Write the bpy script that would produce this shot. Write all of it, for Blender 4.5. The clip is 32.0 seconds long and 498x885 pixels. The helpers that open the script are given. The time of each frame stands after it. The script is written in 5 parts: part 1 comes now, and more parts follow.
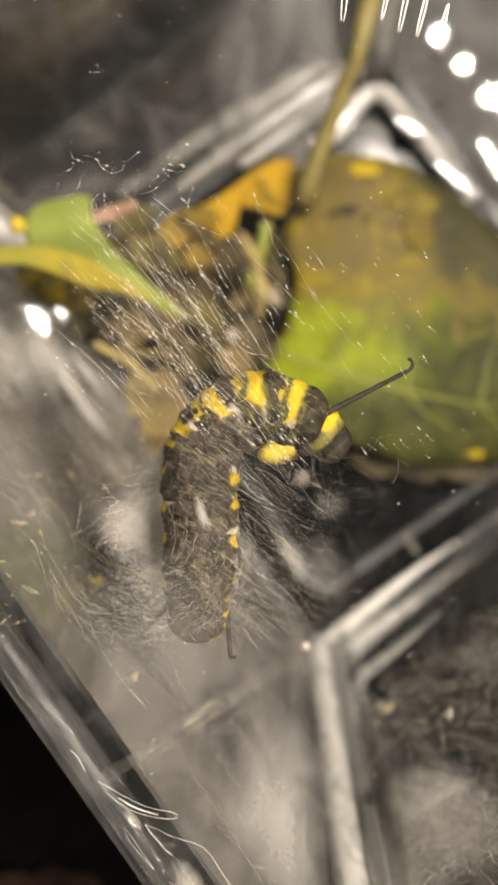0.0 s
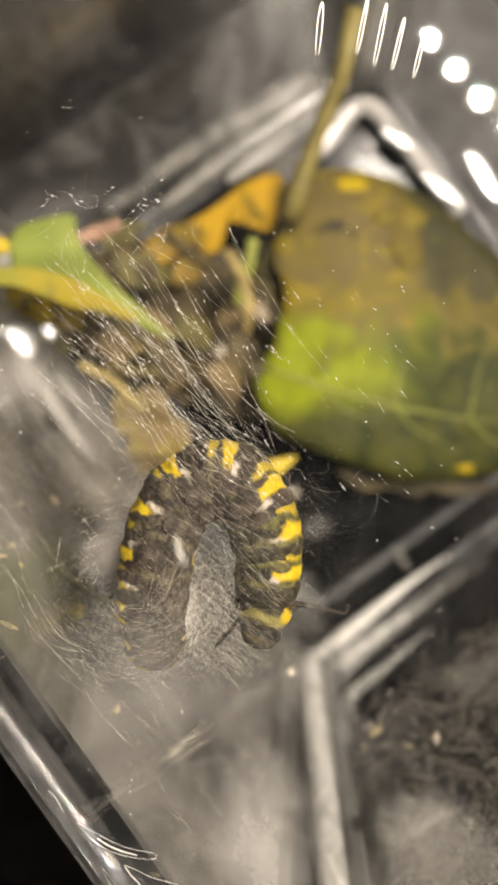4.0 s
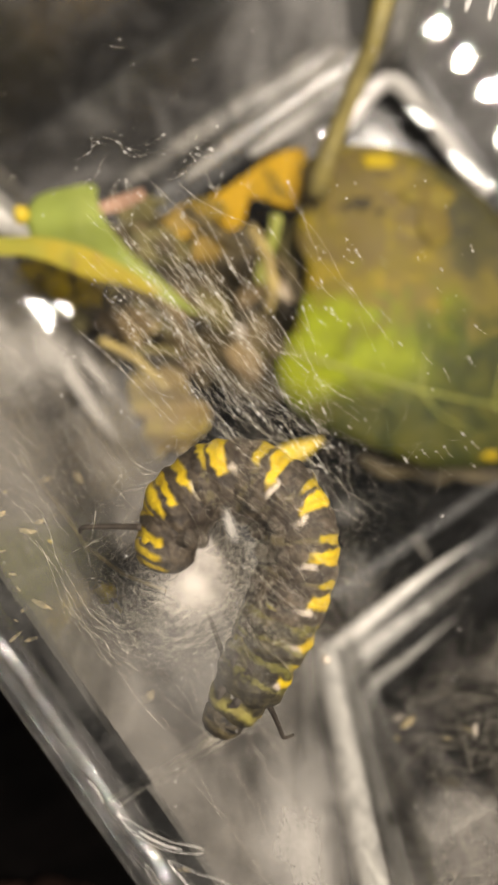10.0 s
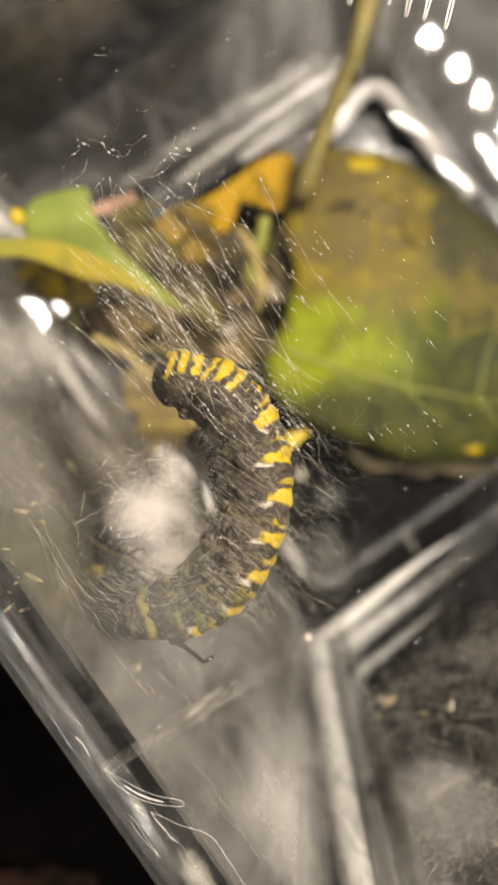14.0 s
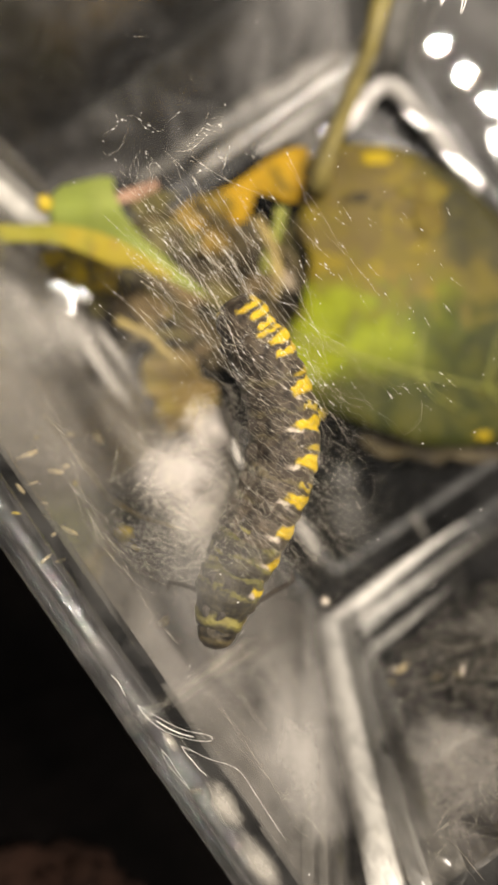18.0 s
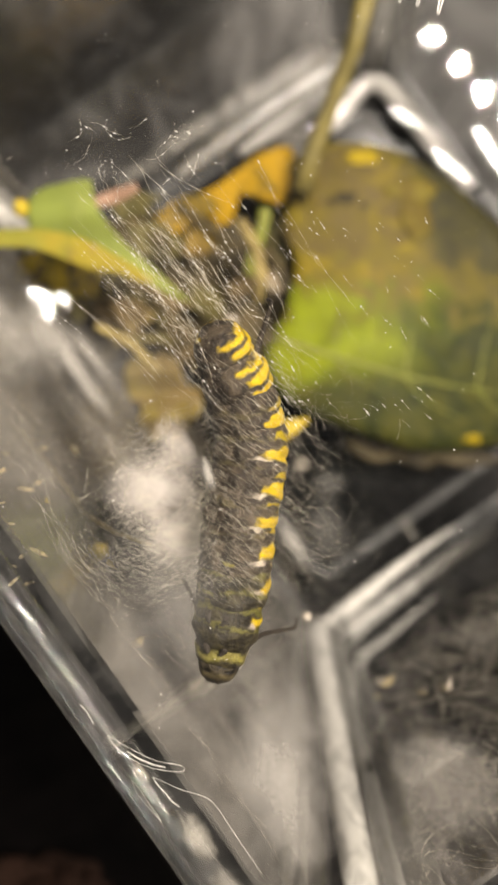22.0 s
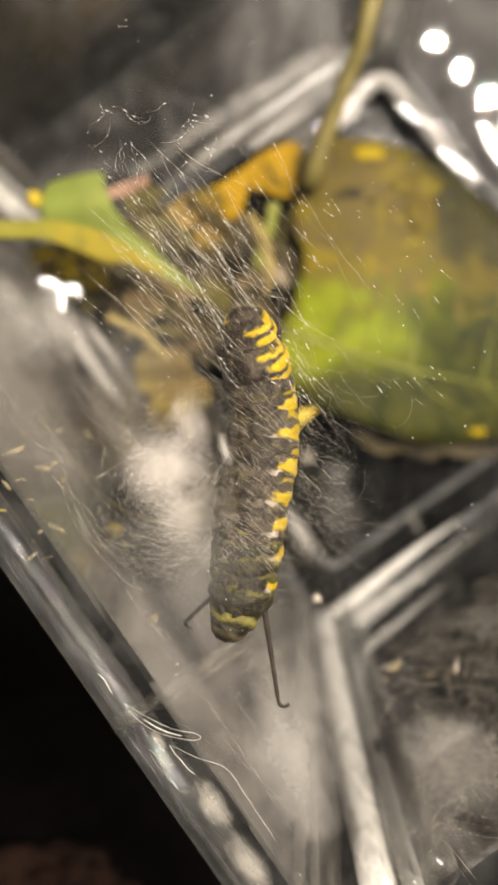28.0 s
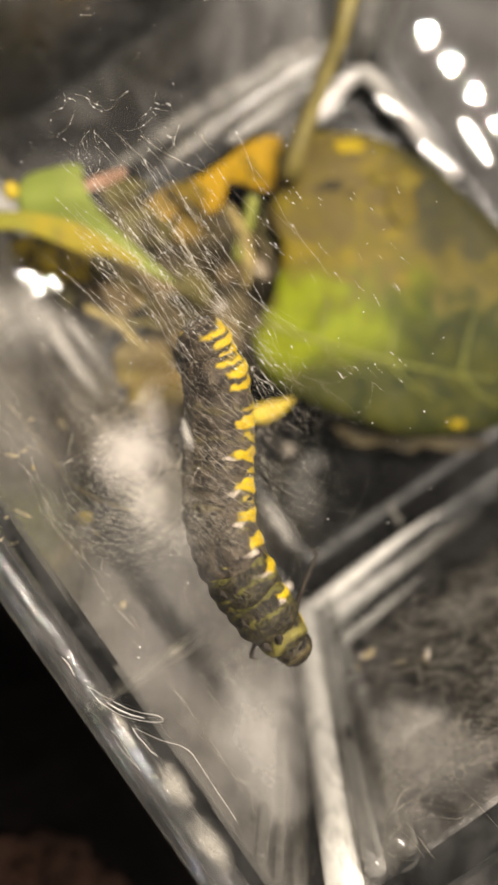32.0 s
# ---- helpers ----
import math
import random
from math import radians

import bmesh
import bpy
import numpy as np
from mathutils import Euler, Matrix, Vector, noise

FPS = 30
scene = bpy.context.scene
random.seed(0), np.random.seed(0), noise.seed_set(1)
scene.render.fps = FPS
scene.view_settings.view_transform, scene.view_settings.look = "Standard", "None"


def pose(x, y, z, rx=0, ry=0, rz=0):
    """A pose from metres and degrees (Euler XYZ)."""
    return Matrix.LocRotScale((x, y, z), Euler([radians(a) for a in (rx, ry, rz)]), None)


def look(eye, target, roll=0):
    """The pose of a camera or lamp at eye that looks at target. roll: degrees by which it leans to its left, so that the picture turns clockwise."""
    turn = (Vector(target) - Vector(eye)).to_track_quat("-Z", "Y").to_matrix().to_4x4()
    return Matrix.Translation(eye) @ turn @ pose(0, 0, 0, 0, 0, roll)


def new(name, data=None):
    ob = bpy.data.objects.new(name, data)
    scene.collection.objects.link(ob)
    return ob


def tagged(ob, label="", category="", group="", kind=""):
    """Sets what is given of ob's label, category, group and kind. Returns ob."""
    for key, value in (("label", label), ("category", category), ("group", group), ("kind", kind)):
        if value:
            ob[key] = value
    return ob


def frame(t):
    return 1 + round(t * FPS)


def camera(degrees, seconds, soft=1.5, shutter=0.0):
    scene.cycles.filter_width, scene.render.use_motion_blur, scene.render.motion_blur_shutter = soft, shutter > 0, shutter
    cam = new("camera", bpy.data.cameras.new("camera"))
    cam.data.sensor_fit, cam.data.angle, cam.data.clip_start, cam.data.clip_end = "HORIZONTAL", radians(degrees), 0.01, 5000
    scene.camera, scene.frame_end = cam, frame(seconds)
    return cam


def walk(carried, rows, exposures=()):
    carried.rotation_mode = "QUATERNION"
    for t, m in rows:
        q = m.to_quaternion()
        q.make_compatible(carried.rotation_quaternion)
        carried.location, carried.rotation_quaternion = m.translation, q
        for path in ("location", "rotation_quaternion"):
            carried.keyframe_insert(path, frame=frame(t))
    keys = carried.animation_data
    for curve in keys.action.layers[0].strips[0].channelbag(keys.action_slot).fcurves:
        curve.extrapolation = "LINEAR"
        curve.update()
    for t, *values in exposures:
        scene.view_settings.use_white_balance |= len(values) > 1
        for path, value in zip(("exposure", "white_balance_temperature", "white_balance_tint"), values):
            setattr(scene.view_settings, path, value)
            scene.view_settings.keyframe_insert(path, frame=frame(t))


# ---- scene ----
cam = camera(31.4, 32.0, 3.0)
METRES, EYE, TILT, LEAN, TURN = 0.1, 0.2, -90.0, 0.0, 0.0
ROWS = [
    (0.0, 0.0, 0.0, 0.0, 0.0, 0.0, -0.0),
    (0.5, 0.0044, 0.0086, -0.0015, -0.06, -0.09, 0.14),
    (1.0, 0.0175, 0.0034, 0.0063, -0.09, -0.12, 0.26),
    (1.5, 0.0119, -0.018, 0.0111, -0.1, -0.03, 0.32),
    (2.0, 0.0097, -0.0136, 0.0185, -0.06, 0.08, 0.33),
    (2.5, 0.0137, -0.0092, 0.0046, -0.15, 0.03, 0.29),
    (3.0, 0.0124, -0.0122, 0.0118, -0.12, 0.03, 0.33),
    (3.5, 0.0211, 0.0015, 0.0235, -0.11, 0.02, 0.41),
    (5.5, 0.0086, 0.0087, 0.043, -0.22, -0.03, 0.33),
    (6.0, 0.0094, 0.0063, 0.0319, -0.34, -0.07, 0.28),
    (6.5, 0.0166, -0.0142, 0.0273, -0.42, -0.02, 0.3),
    (7.0, 0.0101, -0.0195, 0.0317, -0.4, 0.08, 0.3),
    (7.5, 0.0097, -0.0122, 0.0265, -0.38, 0.1, 0.26),
    (8.0, 0.0059, -0.0003, 0.0249, -0.41, 0.06, 0.16),
    (8.5, 0.0096, 0.0044, 0.025, -0.46, -0.02, 0.11),
    (9.0, 0.0111, -0.0038, 0.0295, -0.5, -0.08, 0.05),
    (9.5, -0.0083, 0.0498, 0.0351, -0.49, -0.26, -0.09),
    (10.0, -0.0358, 0.0585, 0.0096, -0.65, -0.32, -0.31),
    (10.5, -0.0453, 0.0194, -0.0167, -0.7, -0.23, -0.39),
    (11.0, -0.0486, -0.0173, -0.0189, -0.67, 0.02, -0.34),
    (11.5, -0.0318, -0.0254, -0.0143, -0.59, 0.29, -0.21),
    (12.0, -0.0303, -0.0326, -0.0129, -0.52, 0.39, -0.11),
    (12.5, -0.0187, -0.0213, -0.0048, -0.51, 0.42, -0.02),
    (13.0, -0.0206, -0.006, -0.0134, -0.51, 0.28, -0.04),
    (13.5, -0.0177, 0.0059, -0.0163, -0.56, 0.18, -0.01),
    (15.5, -0.0068, -0.0061, -0.0179, -0.39, 0.41, -0.05),
    (16.0, -0.0206, -0.0033, -0.0303, -0.34, 0.43, -0.11),
    (16.5, -0.0116, -0.0207, -0.0397, -0.33, 0.44, -0.15),
    (17.0, -0.0092, -0.0478, -0.045, -0.31, 0.56, -0.18),
    (17.5, -0.0241, -0.0519, -0.0585, -0.22, 0.68, -0.28),
    (18.0, -0.0333, -0.0469, -0.0653, -0.16, 0.71, -0.31),
    (18.5, -0.0229, -0.0353, -0.0612, -0.2, 0.62, -0.32),
    (19.0, -0.0141, -0.0217, -0.0592, -0.22, 0.53, -0.27),
    (19.5, -0.0178, -0.0249, -0.0552, -0.22, 0.51, -0.18),
    (20.0, -0.01, -0.0301, -0.0365, -0.2, 0.52, -0.08),
    (20.5, -0.0201, -0.0078, -0.0348, -0.2, 0.44, -0.05),
    (21.0, -0.0184, -0.0032, -0.0399, -0.25, 0.34, -0.01),
    (21.5, -0.0106, -0.0022, -0.0396, -0.29, 0.28, 0.05),
    (22.0, -0.0091, -0.0174, -0.0413, -0.31, 0.32, 0.1),
    (22.5, -0.0063, -0.024, -0.0424, -0.3, 0.35, 0.1),
    (23.0, -0.006, -0.0167, -0.0549, -0.27, 0.34, 0.09),
    (23.5, -0.0092, -0.0075, -0.0563, -0.22, 0.3, 0.03),
    (24.0, -0.0078, -0.0004, -0.0502, -0.2, 0.29, 0.03),
    (24.5, -0.0062, -0.0143, -0.0358, -0.19, 0.34, 0.07),
    (25.0, -0.0021, -0.0177, -0.0221, -0.18, 0.41, 0.15),
    (25.5, -0.0077, 0.0096, -0.0235, -0.14, 0.34, 0.1),
    (27.5, -0.0151, -0.042, -0.0625, -0.28, 0.51, -0.09),
    (28.0, -0.0234, -0.0362, -0.0689, -0.27, 0.64, -0.1),
    (28.5, -0.0173, -0.0303, -0.0837, -0.34, 0.62, -0.13),
    (29.0, -0.0124, -0.0266, -0.0678, -0.34, 0.59, -0.1),
    (29.5, -0.0122, -0.0249, -0.0499, -0.41, 0.6, -0.07),
    (30.0, -0.0113, -0.0363, -0.0491, -0.44, 0.63, 0.0),
    (30.5, -0.0067, -0.0298, -0.0582, -0.48, 0.55, -0.01),
    (31.0, -0.0017, -0.0213, -0.0716, -0.49, 0.44, -0.07),
    (31.5, -0.0008, -0.0273, -0.0839, -0.52, 0.44, -0.08),
    (32.0, 0.0089, -0.0446, -0.0808, -0.55, 0.49, -0.06),
]
walk(cam, [(t, pose(0, 0, EYE, TILT, LEAN, TURN) @ pose(METRES * x, METRES * y, METRES * z, 90 + pitch, roll, yaw)) for t, x, y, z, yaw, pitch, roll in ROWS])
cam.data.dof.use_dof = True
cam.data.dof.focus_distance = 0.084
cam.data.dof.aperture_fstop = 28.0

# ---- light: a dim room at night and a row of small lamps above the table ----
scene.view_settings.exposure = 0.0
world = bpy.data.worlds.new("room")
scene.world = world
world.use_nodes = True
world.node_tree.nodes["Background"].inputs[0].default_value = (0.9, 0.85, 0.8, 1)
world.node_tree.nodes["Background"].inputs[1].default_value = 0.08


def lamp(name, eye, target, size, watts, colour):
    data = bpy.data.lights.new(name, "AREA")
    data.shape, data.size, data.energy, data.color = "DISK", size, watts, colour
    ob = new(name, data)
    ob.matrix_world = look(eye, target)
    return ob


# from k = 6 on: stronger unseen lamps, added past the row to soften shadows
for k in (-2, -1, 0, 1, 2, 3, 4, 6, 8, 10, 12):
    bulb = (0.1516 + 0.016 * k, 0.2198 - 0.0186 * k, 0.60)
    lamp("led_and_fill_lamp", bulb, (0.02, 0.01, 0.08), 0.0027, 0.76 if k < 5 else 1.4, (1.0, 0.865, 0.735))


# ---- materials ----
def material(name):
    m = bpy.data.materials.new(name)
    m.use_nodes = True
    t = m.node_tree
    return m, t, t.nodes["Principled BSDF"], t.nodes["Material Output"]


def node(t, kind, **inputs):
    n = t.nodes.new("ShaderNode" + kind)
    for k, v in inputs.items():
        n.inputs[k.replace("_", " ")].default_value = v
    return n


def math_node(t, op, a, b=None, clamp=False):
    n = t.nodes.new("ShaderNodeMath")
    n.operation, n.use_clamp = op, clamp
    for i, v in enumerate((a, b)):
        if v is None:
            continue
        if isinstance(v, (int, float)):
            n.inputs[i].default_value = v
        else:
            t.links.new(v, n.inputs[i])
    return n.outputs[0]


def step(t, value, low, high):
    n = t.nodes.new("ShaderNodeMapRange")
    n.interpolation_type = "SMOOTHSTEP"
    n.inputs[1].default_value, n.inputs[2].default_value = low, high
    t.links.new(value, n.inputs[0])
    return n.outputs[0]


def mixed(t, fac, a, b):
    n = t.nodes.new("ShaderNodeMix")
    n.data_type = "RGBA"
    for sock, v in ((n.inputs[0], fac), (n.inputs[6], a), (n.inputs[7], b)):
        if isinstance(v, (int, float)):
            sock.default_value = v
        elif isinstance(v, tuple):
            sock.default_value = (*v, 1)
        else:
            t.links.new(v, sock)
    return n.outputs[2]


def grain(t, scale, detail=4.0, rough=0.6, distort=0.0):
    co = t.nodes.new("ShaderNodeTexCoord")
    n = node(t, "TexNoise", Scale=scale, Detail=detail, Roughness=rough, Distortion=distort)
    t.links.new(co.outputs["Object"], n.inputs["Vector"])
    return n.outputs[0]


def bump(t, bsdf, height, strength, distance):
    n = node(t, "Bump", Strength=strength, Distance=distance)
    t.links.new(height, n.inputs["Height"])
    t.links.new(n.outputs[0], bsdf.inputs["Normal"])


def matte(name, dark, light, rough, scale=300.0, strength=0.4, distance=0.0003, gloss=0.5, through=0.0):
    m, t, b, o = material(name)
    f = step(t, grain(t, scale), 0.3, 0.7)
    g = step(t, grain(t, scale * 6), 0.25, 0.75)
    c = mixed(t, math_node(t, "ADD", math_node(t, "MULTIPLY", f, 0.65), math_node(t, "MULTIPLY", g, 0.35)), dark, light)
    t.links.new(c, b.inputs["Base Color"])
    b.inputs["Roughness"].default_value = rough
    b.inputs["Specular IOR Level"].default_value = gloss
    bump(t, b, grain(t, scale * 4), strength, distance)
    return m


def clear_plastic(name, haze, scale, rough, stretch=(1, 1, 1), tint=(0.9, 0.89, 0.86), floor_haze=0.0, wavy=0.35, cut=(0.34, 0.72), glow=0.45, rise=0.0, level=0.06, fine=0.3, mirror=0.3, along=None):
    """A thin clear sheet: what is behind shows through, it mirrors by Fresnel, and scuffs and silk film scatter light."""
    m, t, b, o = material(name)
    t.nodes.remove(b)
    co = t.nodes.new("ShaderNodeTexCoord")
    mp = t.nodes.new("ShaderNodeMapping")
    mp.inputs["Scale"].default_value = stretch
    t.links.new(co.outputs["Object"], mp.inputs["Vector"])
    n1 = node(t, "TexNoise", Scale=scale, Detail=6.0, Roughness=0.62, Distortion=0.8)
    n2 = node(t, "TexNoise", Scale=scale * 9, Detail=5.0, Roughness=0.7, Distortion=1.5)
    t.links.new(mp.outputs[0], n1.inputs["Vector"])
    t.links.new(mp.outputs[0], n2.inputs["Vector"])
    f = math_node(t, "ADD", math_node(t, "MULTIPLY", step(t, n1.outputs[0], *cut), 0.7), math_node(t, "MULTIPLY", step(t, n2.outputs[0], 0.45, 0.75), fine))
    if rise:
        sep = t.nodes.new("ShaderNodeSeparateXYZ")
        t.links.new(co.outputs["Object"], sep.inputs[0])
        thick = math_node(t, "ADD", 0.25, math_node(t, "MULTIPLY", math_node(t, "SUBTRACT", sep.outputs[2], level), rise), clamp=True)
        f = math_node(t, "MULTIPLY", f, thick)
    f = math_node(t, "ADD", math_node(t, "MULTIPLY", f, haze), floor_haze, clamp=True)
    if along:
        dot = t.nodes.new("ShaderNodeVectorMath")
        dot.operation = "DOT_PRODUCT"
        dot.inputs[1].default_value = along[0]
        t.links.new(co.outputs["Object"], dot.inputs[0])
        more = math_node(t, "MULTIPLY", step(t, math_node(t, "ADD", dot.outputs["Value"], math_node(t, "MULTIPLY", n1.outputs[0], 0.01)), along[1], along[2]), along[3])
        f = math_node(t, "ADD", f, math_node(t, "MULTIPLY", more, math_node(t, "ADD", 0.55, n1.outputs[0])), clamp=True)
    clear = t.nodes.new("ShaderNodeBsdfTransparent")
    clear.inputs[0].default_value = (0.97, 0.975, 0.975, 1)
    white = node(t, "BsdfDiffuse", Roughness=0.5)
    white.inputs["Color"].default_value = (*tint, 1)
    back = t.nodes.new("ShaderNodeBsdfTranslucent")
    back.inputs[0].default_value = (*tint, 1)
    cloud = node(t, "MixShader", Fac=glow)
    t.links.new(white.outputs[0], cloud.inputs[1])
    t.links.new(back.outputs[0], cloud.inputs[2])
    body = t.nodes.new("ShaderNodeMixShader")
    t.links.new(f, body.inputs[0])
    t.links.new(clear.outputs[0], body.inputs[1])
    t.links.new(cloud.outputs[0], body.inputs[2])
    shine = node(t, "BsdfGlossy", Roughness=rough)
    bp = node(t, "Bump", Strength=wavy, Distance=0.0006)
    t.links.new(n1.outputs[0], bp.inputs["Height"])
    t.links.new(bp.outputs[0], shine.inputs["Normal"])
    fr = node(t, "Fresnel", IOR=1.5)
    t.links.new(bp.outputs[0], fr.inputs["Normal"])
    out = t.nodes.new("ShaderNodeMixShader")
    t.links.new(math_node(t, "MINIMUM", fr.outputs[0], mirror), out.inputs[0])
    t.links.new(body.outputs[0], out.inputs[1])
    t.links.new(shine.outputs[0], out.inputs[2])
    t.links.new(out.outputs[0], o.inputs[0])
    return m


def gauze(name, tint, strength, scale, core=0.2, edge=0.98, glow=0.3):
    """Loose silk, a dried film or painted light haze, dense in its middle and thinning out to nothing; its mesh is one
    unit in radius.
    """
    m, t, b, o = material(name)
    t.nodes.remove(b)
    co = t.nodes.new("ShaderNodeTexCoord")
    sep = t.nodes.new("ShaderNodeSeparateXYZ")
    t.links.new(co.outputs["Object"], sep.inputs[0])
    info = t.nodes.new("ShaderNodeObjectInfo")
    shift = t.nodes.new("ShaderNodeVectorMath")
    shift.operation = "ADD"
    t.links.new(co.outputs["Object"], shift.inputs[0])
    comb = t.nodes.new("ShaderNodeCombineXYZ")
    t.links.new(math_node(t, "MULTIPLY", info.outputs["Random"], 20.0), comb.inputs[2])
    t.links.new(comb.outputs[0], shift.inputs[1])
    n1 = node(t, "TexNoise", Scale=scale, Detail=5.0, Roughness=0.6, Distortion=0.7)
    n2 = node(t, "TexNoise", Scale=scale * 7, Detail=4.0, Roughness=0.65, Distortion=2.0)
    t.links.new(shift.outputs[0], n1.inputs["Vector"])
    t.links.new(shift.outputs[0], n2.inputs["Vector"])
    r = math_node(t, "SQRT", math_node(t, "ADD", math_node(t, "POWER", sep.outputs[0], 2.0), math_node(t, "POWER", sep.outputs[1], 2.0)))
    r = math_node(t, "ADD", r, math_node(t, "MULTIPLY", math_node(t, "SUBTRACT", n1.outputs[0], 0.5), 0.9))
    rim = math_node(t, "SQRT", math_node(t, "ADD", math_node(t, "POWER", sep.outputs[0], 2.0), math_node(t, "POWER", sep.outputs[1], 2.0)))
    f = math_node(t, "MULTIPLY", math_node(t, "SUBTRACT", 1.0, step(t, r, core, edge)), math_node(t, "SUBTRACT", 1.0, step(t, rim, 0.7, edge)))
    f = math_node(t, "MULTIPLY", f, math_node(t, "ADD", 0.65, math_node(t, "MULTIPLY", n2.outputs[0], 0.7)))
    f = math_node(t, "MULTIPLY", f, strength, clamp=True)
    clear = t.nodes.new("ShaderNodeBsdfTransparent")
    white = node(t, "BsdfDiffuse", Roughness=0.5)
    white.inputs["Color"].default_value = (*tint, 1)
    back = t.nodes.new("ShaderNodeBsdfTranslucent")
    back.inputs[0].default_value = (*tint, 1)
    cloud = node(t, "MixShader", Fac=glow)
    t.links.new(white.outputs[0], cloud.inputs[1])
    t.links.new(back.outputs[0], cloud.inputs[2])
    out = t.nodes.new("ShaderNodeMixShader")
    t.links.new(f, out.inputs[0])
    t.links.new(clear.outputs[0], out.inputs[1])
    t.links.new(cloud.outputs[0], out.inputs[2])
    t.links.new(out.outputs[0], o.inputs[0])
    return m


def leaf_material(name, base, blotch, spot, veins, scale, low=0.45, high=0.6, rise=0.0):
    m, t, b, o = material(name)
    co = t.nodes.new("ShaderNodeTexCoord")
    sep = t.nodes.new("ShaderNodeSeparateXYZ")
    t.links.new(co.outputs["Object"], sep.inputs[0])
    f = step(t, math_node(t, "ADD", grain(t, scale, 4, 0.6, 0.6), math_node(t, "MULTIPLY", math_node(t, "ADD", sep.outputs[1], math_node(t, "MULTIPLY", sep.outputs[0], 0.6)), rise)), low, high)
    c = mixed(t, f, base, blotch)
    c = mixed(t, step(t, grain(t, scale * 2.7, 5, 0.65, 1.0), 0.58, 0.7), c, spot)
    c = mixed(t, math_node(t, "MULTIPLY", step(t, grain(t, scale * 14, 3), 0.4, 0.7), 0.35), c, veins)
    t.links.new(c, b.inputs["Base Color"])
    b.inputs["Roughness"].default_value = 0.55
    b.inputs["Specular IOR Level"].default_value = 0.2
    bump(t, b, grain(t, scale * 5), 0.5, 0.0008)
    back = t.nodes.new("ShaderNodeBsdfTranslucent")
    t.links.new(c, back.inputs[0])
    mx = node(t, "MixShader", Fac=0.3)
    t.links.new(b.outputs[0], mx.inputs[1])
    t.links.new(back.outputs[0], mx.inputs[2])
    t.links.new(mx.outputs[0], o.inputs[0])
    return m


def mottled_leaf(name):
    """A leaf that withers from its stalk end: bright yellow-green in the middle, olive brown with yellow flecks above,
    dull green at the far margin, darker below the midrib; the shade past its fold is put into the colour.
    """
    m, t, b, o = material(name)
    co = t.nodes.new("ShaderNodeTexCoord")
    sep = t.nodes.new("ShaderNodeSeparateXYZ")
    t.links.new(co.outputs["Object"], sep.inputs[0])
    broad, mid, small = grain(t, 55, 4, 0.6, 0.6), grain(t, 150, 5, 0.65, 0.8), grain(t, 420, 4, 0.6, 0.5)
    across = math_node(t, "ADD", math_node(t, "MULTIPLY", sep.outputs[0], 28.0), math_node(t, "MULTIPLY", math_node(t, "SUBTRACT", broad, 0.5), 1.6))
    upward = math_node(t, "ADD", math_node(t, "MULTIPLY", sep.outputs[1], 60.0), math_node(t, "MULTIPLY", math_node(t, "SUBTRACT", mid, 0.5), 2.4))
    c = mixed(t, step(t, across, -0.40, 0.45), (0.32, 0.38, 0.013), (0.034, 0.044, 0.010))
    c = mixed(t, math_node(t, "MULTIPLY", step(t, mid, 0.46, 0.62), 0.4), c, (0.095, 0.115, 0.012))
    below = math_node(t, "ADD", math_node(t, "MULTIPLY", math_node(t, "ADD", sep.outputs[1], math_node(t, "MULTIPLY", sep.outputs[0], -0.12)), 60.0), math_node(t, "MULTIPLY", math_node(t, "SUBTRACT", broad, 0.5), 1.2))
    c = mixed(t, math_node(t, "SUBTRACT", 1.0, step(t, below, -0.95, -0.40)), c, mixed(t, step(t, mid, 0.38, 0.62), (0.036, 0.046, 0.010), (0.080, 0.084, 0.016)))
    c = mixed(t, step(t, upward, 0.0, 0.55), c, mixed(t, step(t, broad, 0.40, 0.62), (0.21, 0.165, 0.026), (0.17, 0.125, 0.044)))
    fleck = math_node(t, "MULTIPLY", step(t, math_node(t, "ADD", upward, math_node(t, "MULTIPLY", across, -0.5)), 0.35, 0.9), step(t, mid, 0.50, 0.61))
    c = mixed(t, math_node(t, "MULTIPLY", fleck, 0.6), c, (0.38, 0.29, 0.012))
    c = mixed(t, math_node(t, "MULTIPLY", math_node(t, "MULTIPLY", step(t, upward, 0.1, 0.6), step(t, broad, 0.55, 0.68)), 0.5), c, (0.12, 0.088, 0.020))
    # dark grey-green past the fold: the fold's shade, painted in
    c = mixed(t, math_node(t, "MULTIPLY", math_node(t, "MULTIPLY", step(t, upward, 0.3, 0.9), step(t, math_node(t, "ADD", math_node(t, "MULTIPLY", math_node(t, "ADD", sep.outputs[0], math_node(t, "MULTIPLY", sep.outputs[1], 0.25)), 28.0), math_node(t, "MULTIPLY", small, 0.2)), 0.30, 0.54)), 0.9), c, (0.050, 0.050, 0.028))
    c = mixed(t, math_node(t, "MULTIPLY", step(t, small, 0.42, 0.7), 0.3), c, (0.17, 0.15, 0.014))
    t.links.new(c, b.inputs["Base Color"])
    b.inputs["Roughness"].default_value = 0.55
    b.inputs["Specular IOR Level"].default_value = 0.2
    bump(t, b, mid, 0.6, 0.0008)
    back = t.nodes.new("ShaderNodeBsdfTranslucent")
    t.links.new(c, back.inputs[0])
    mx = node(t, "MixShader", Fac=0.3)
    t.links.new(b.outputs[0], mx.inputs[1])
    t.links.new(back.outputs[0], mx.inputs[2])
    t.links.new(mx.outputs[0], o.inputs[0])
    return m


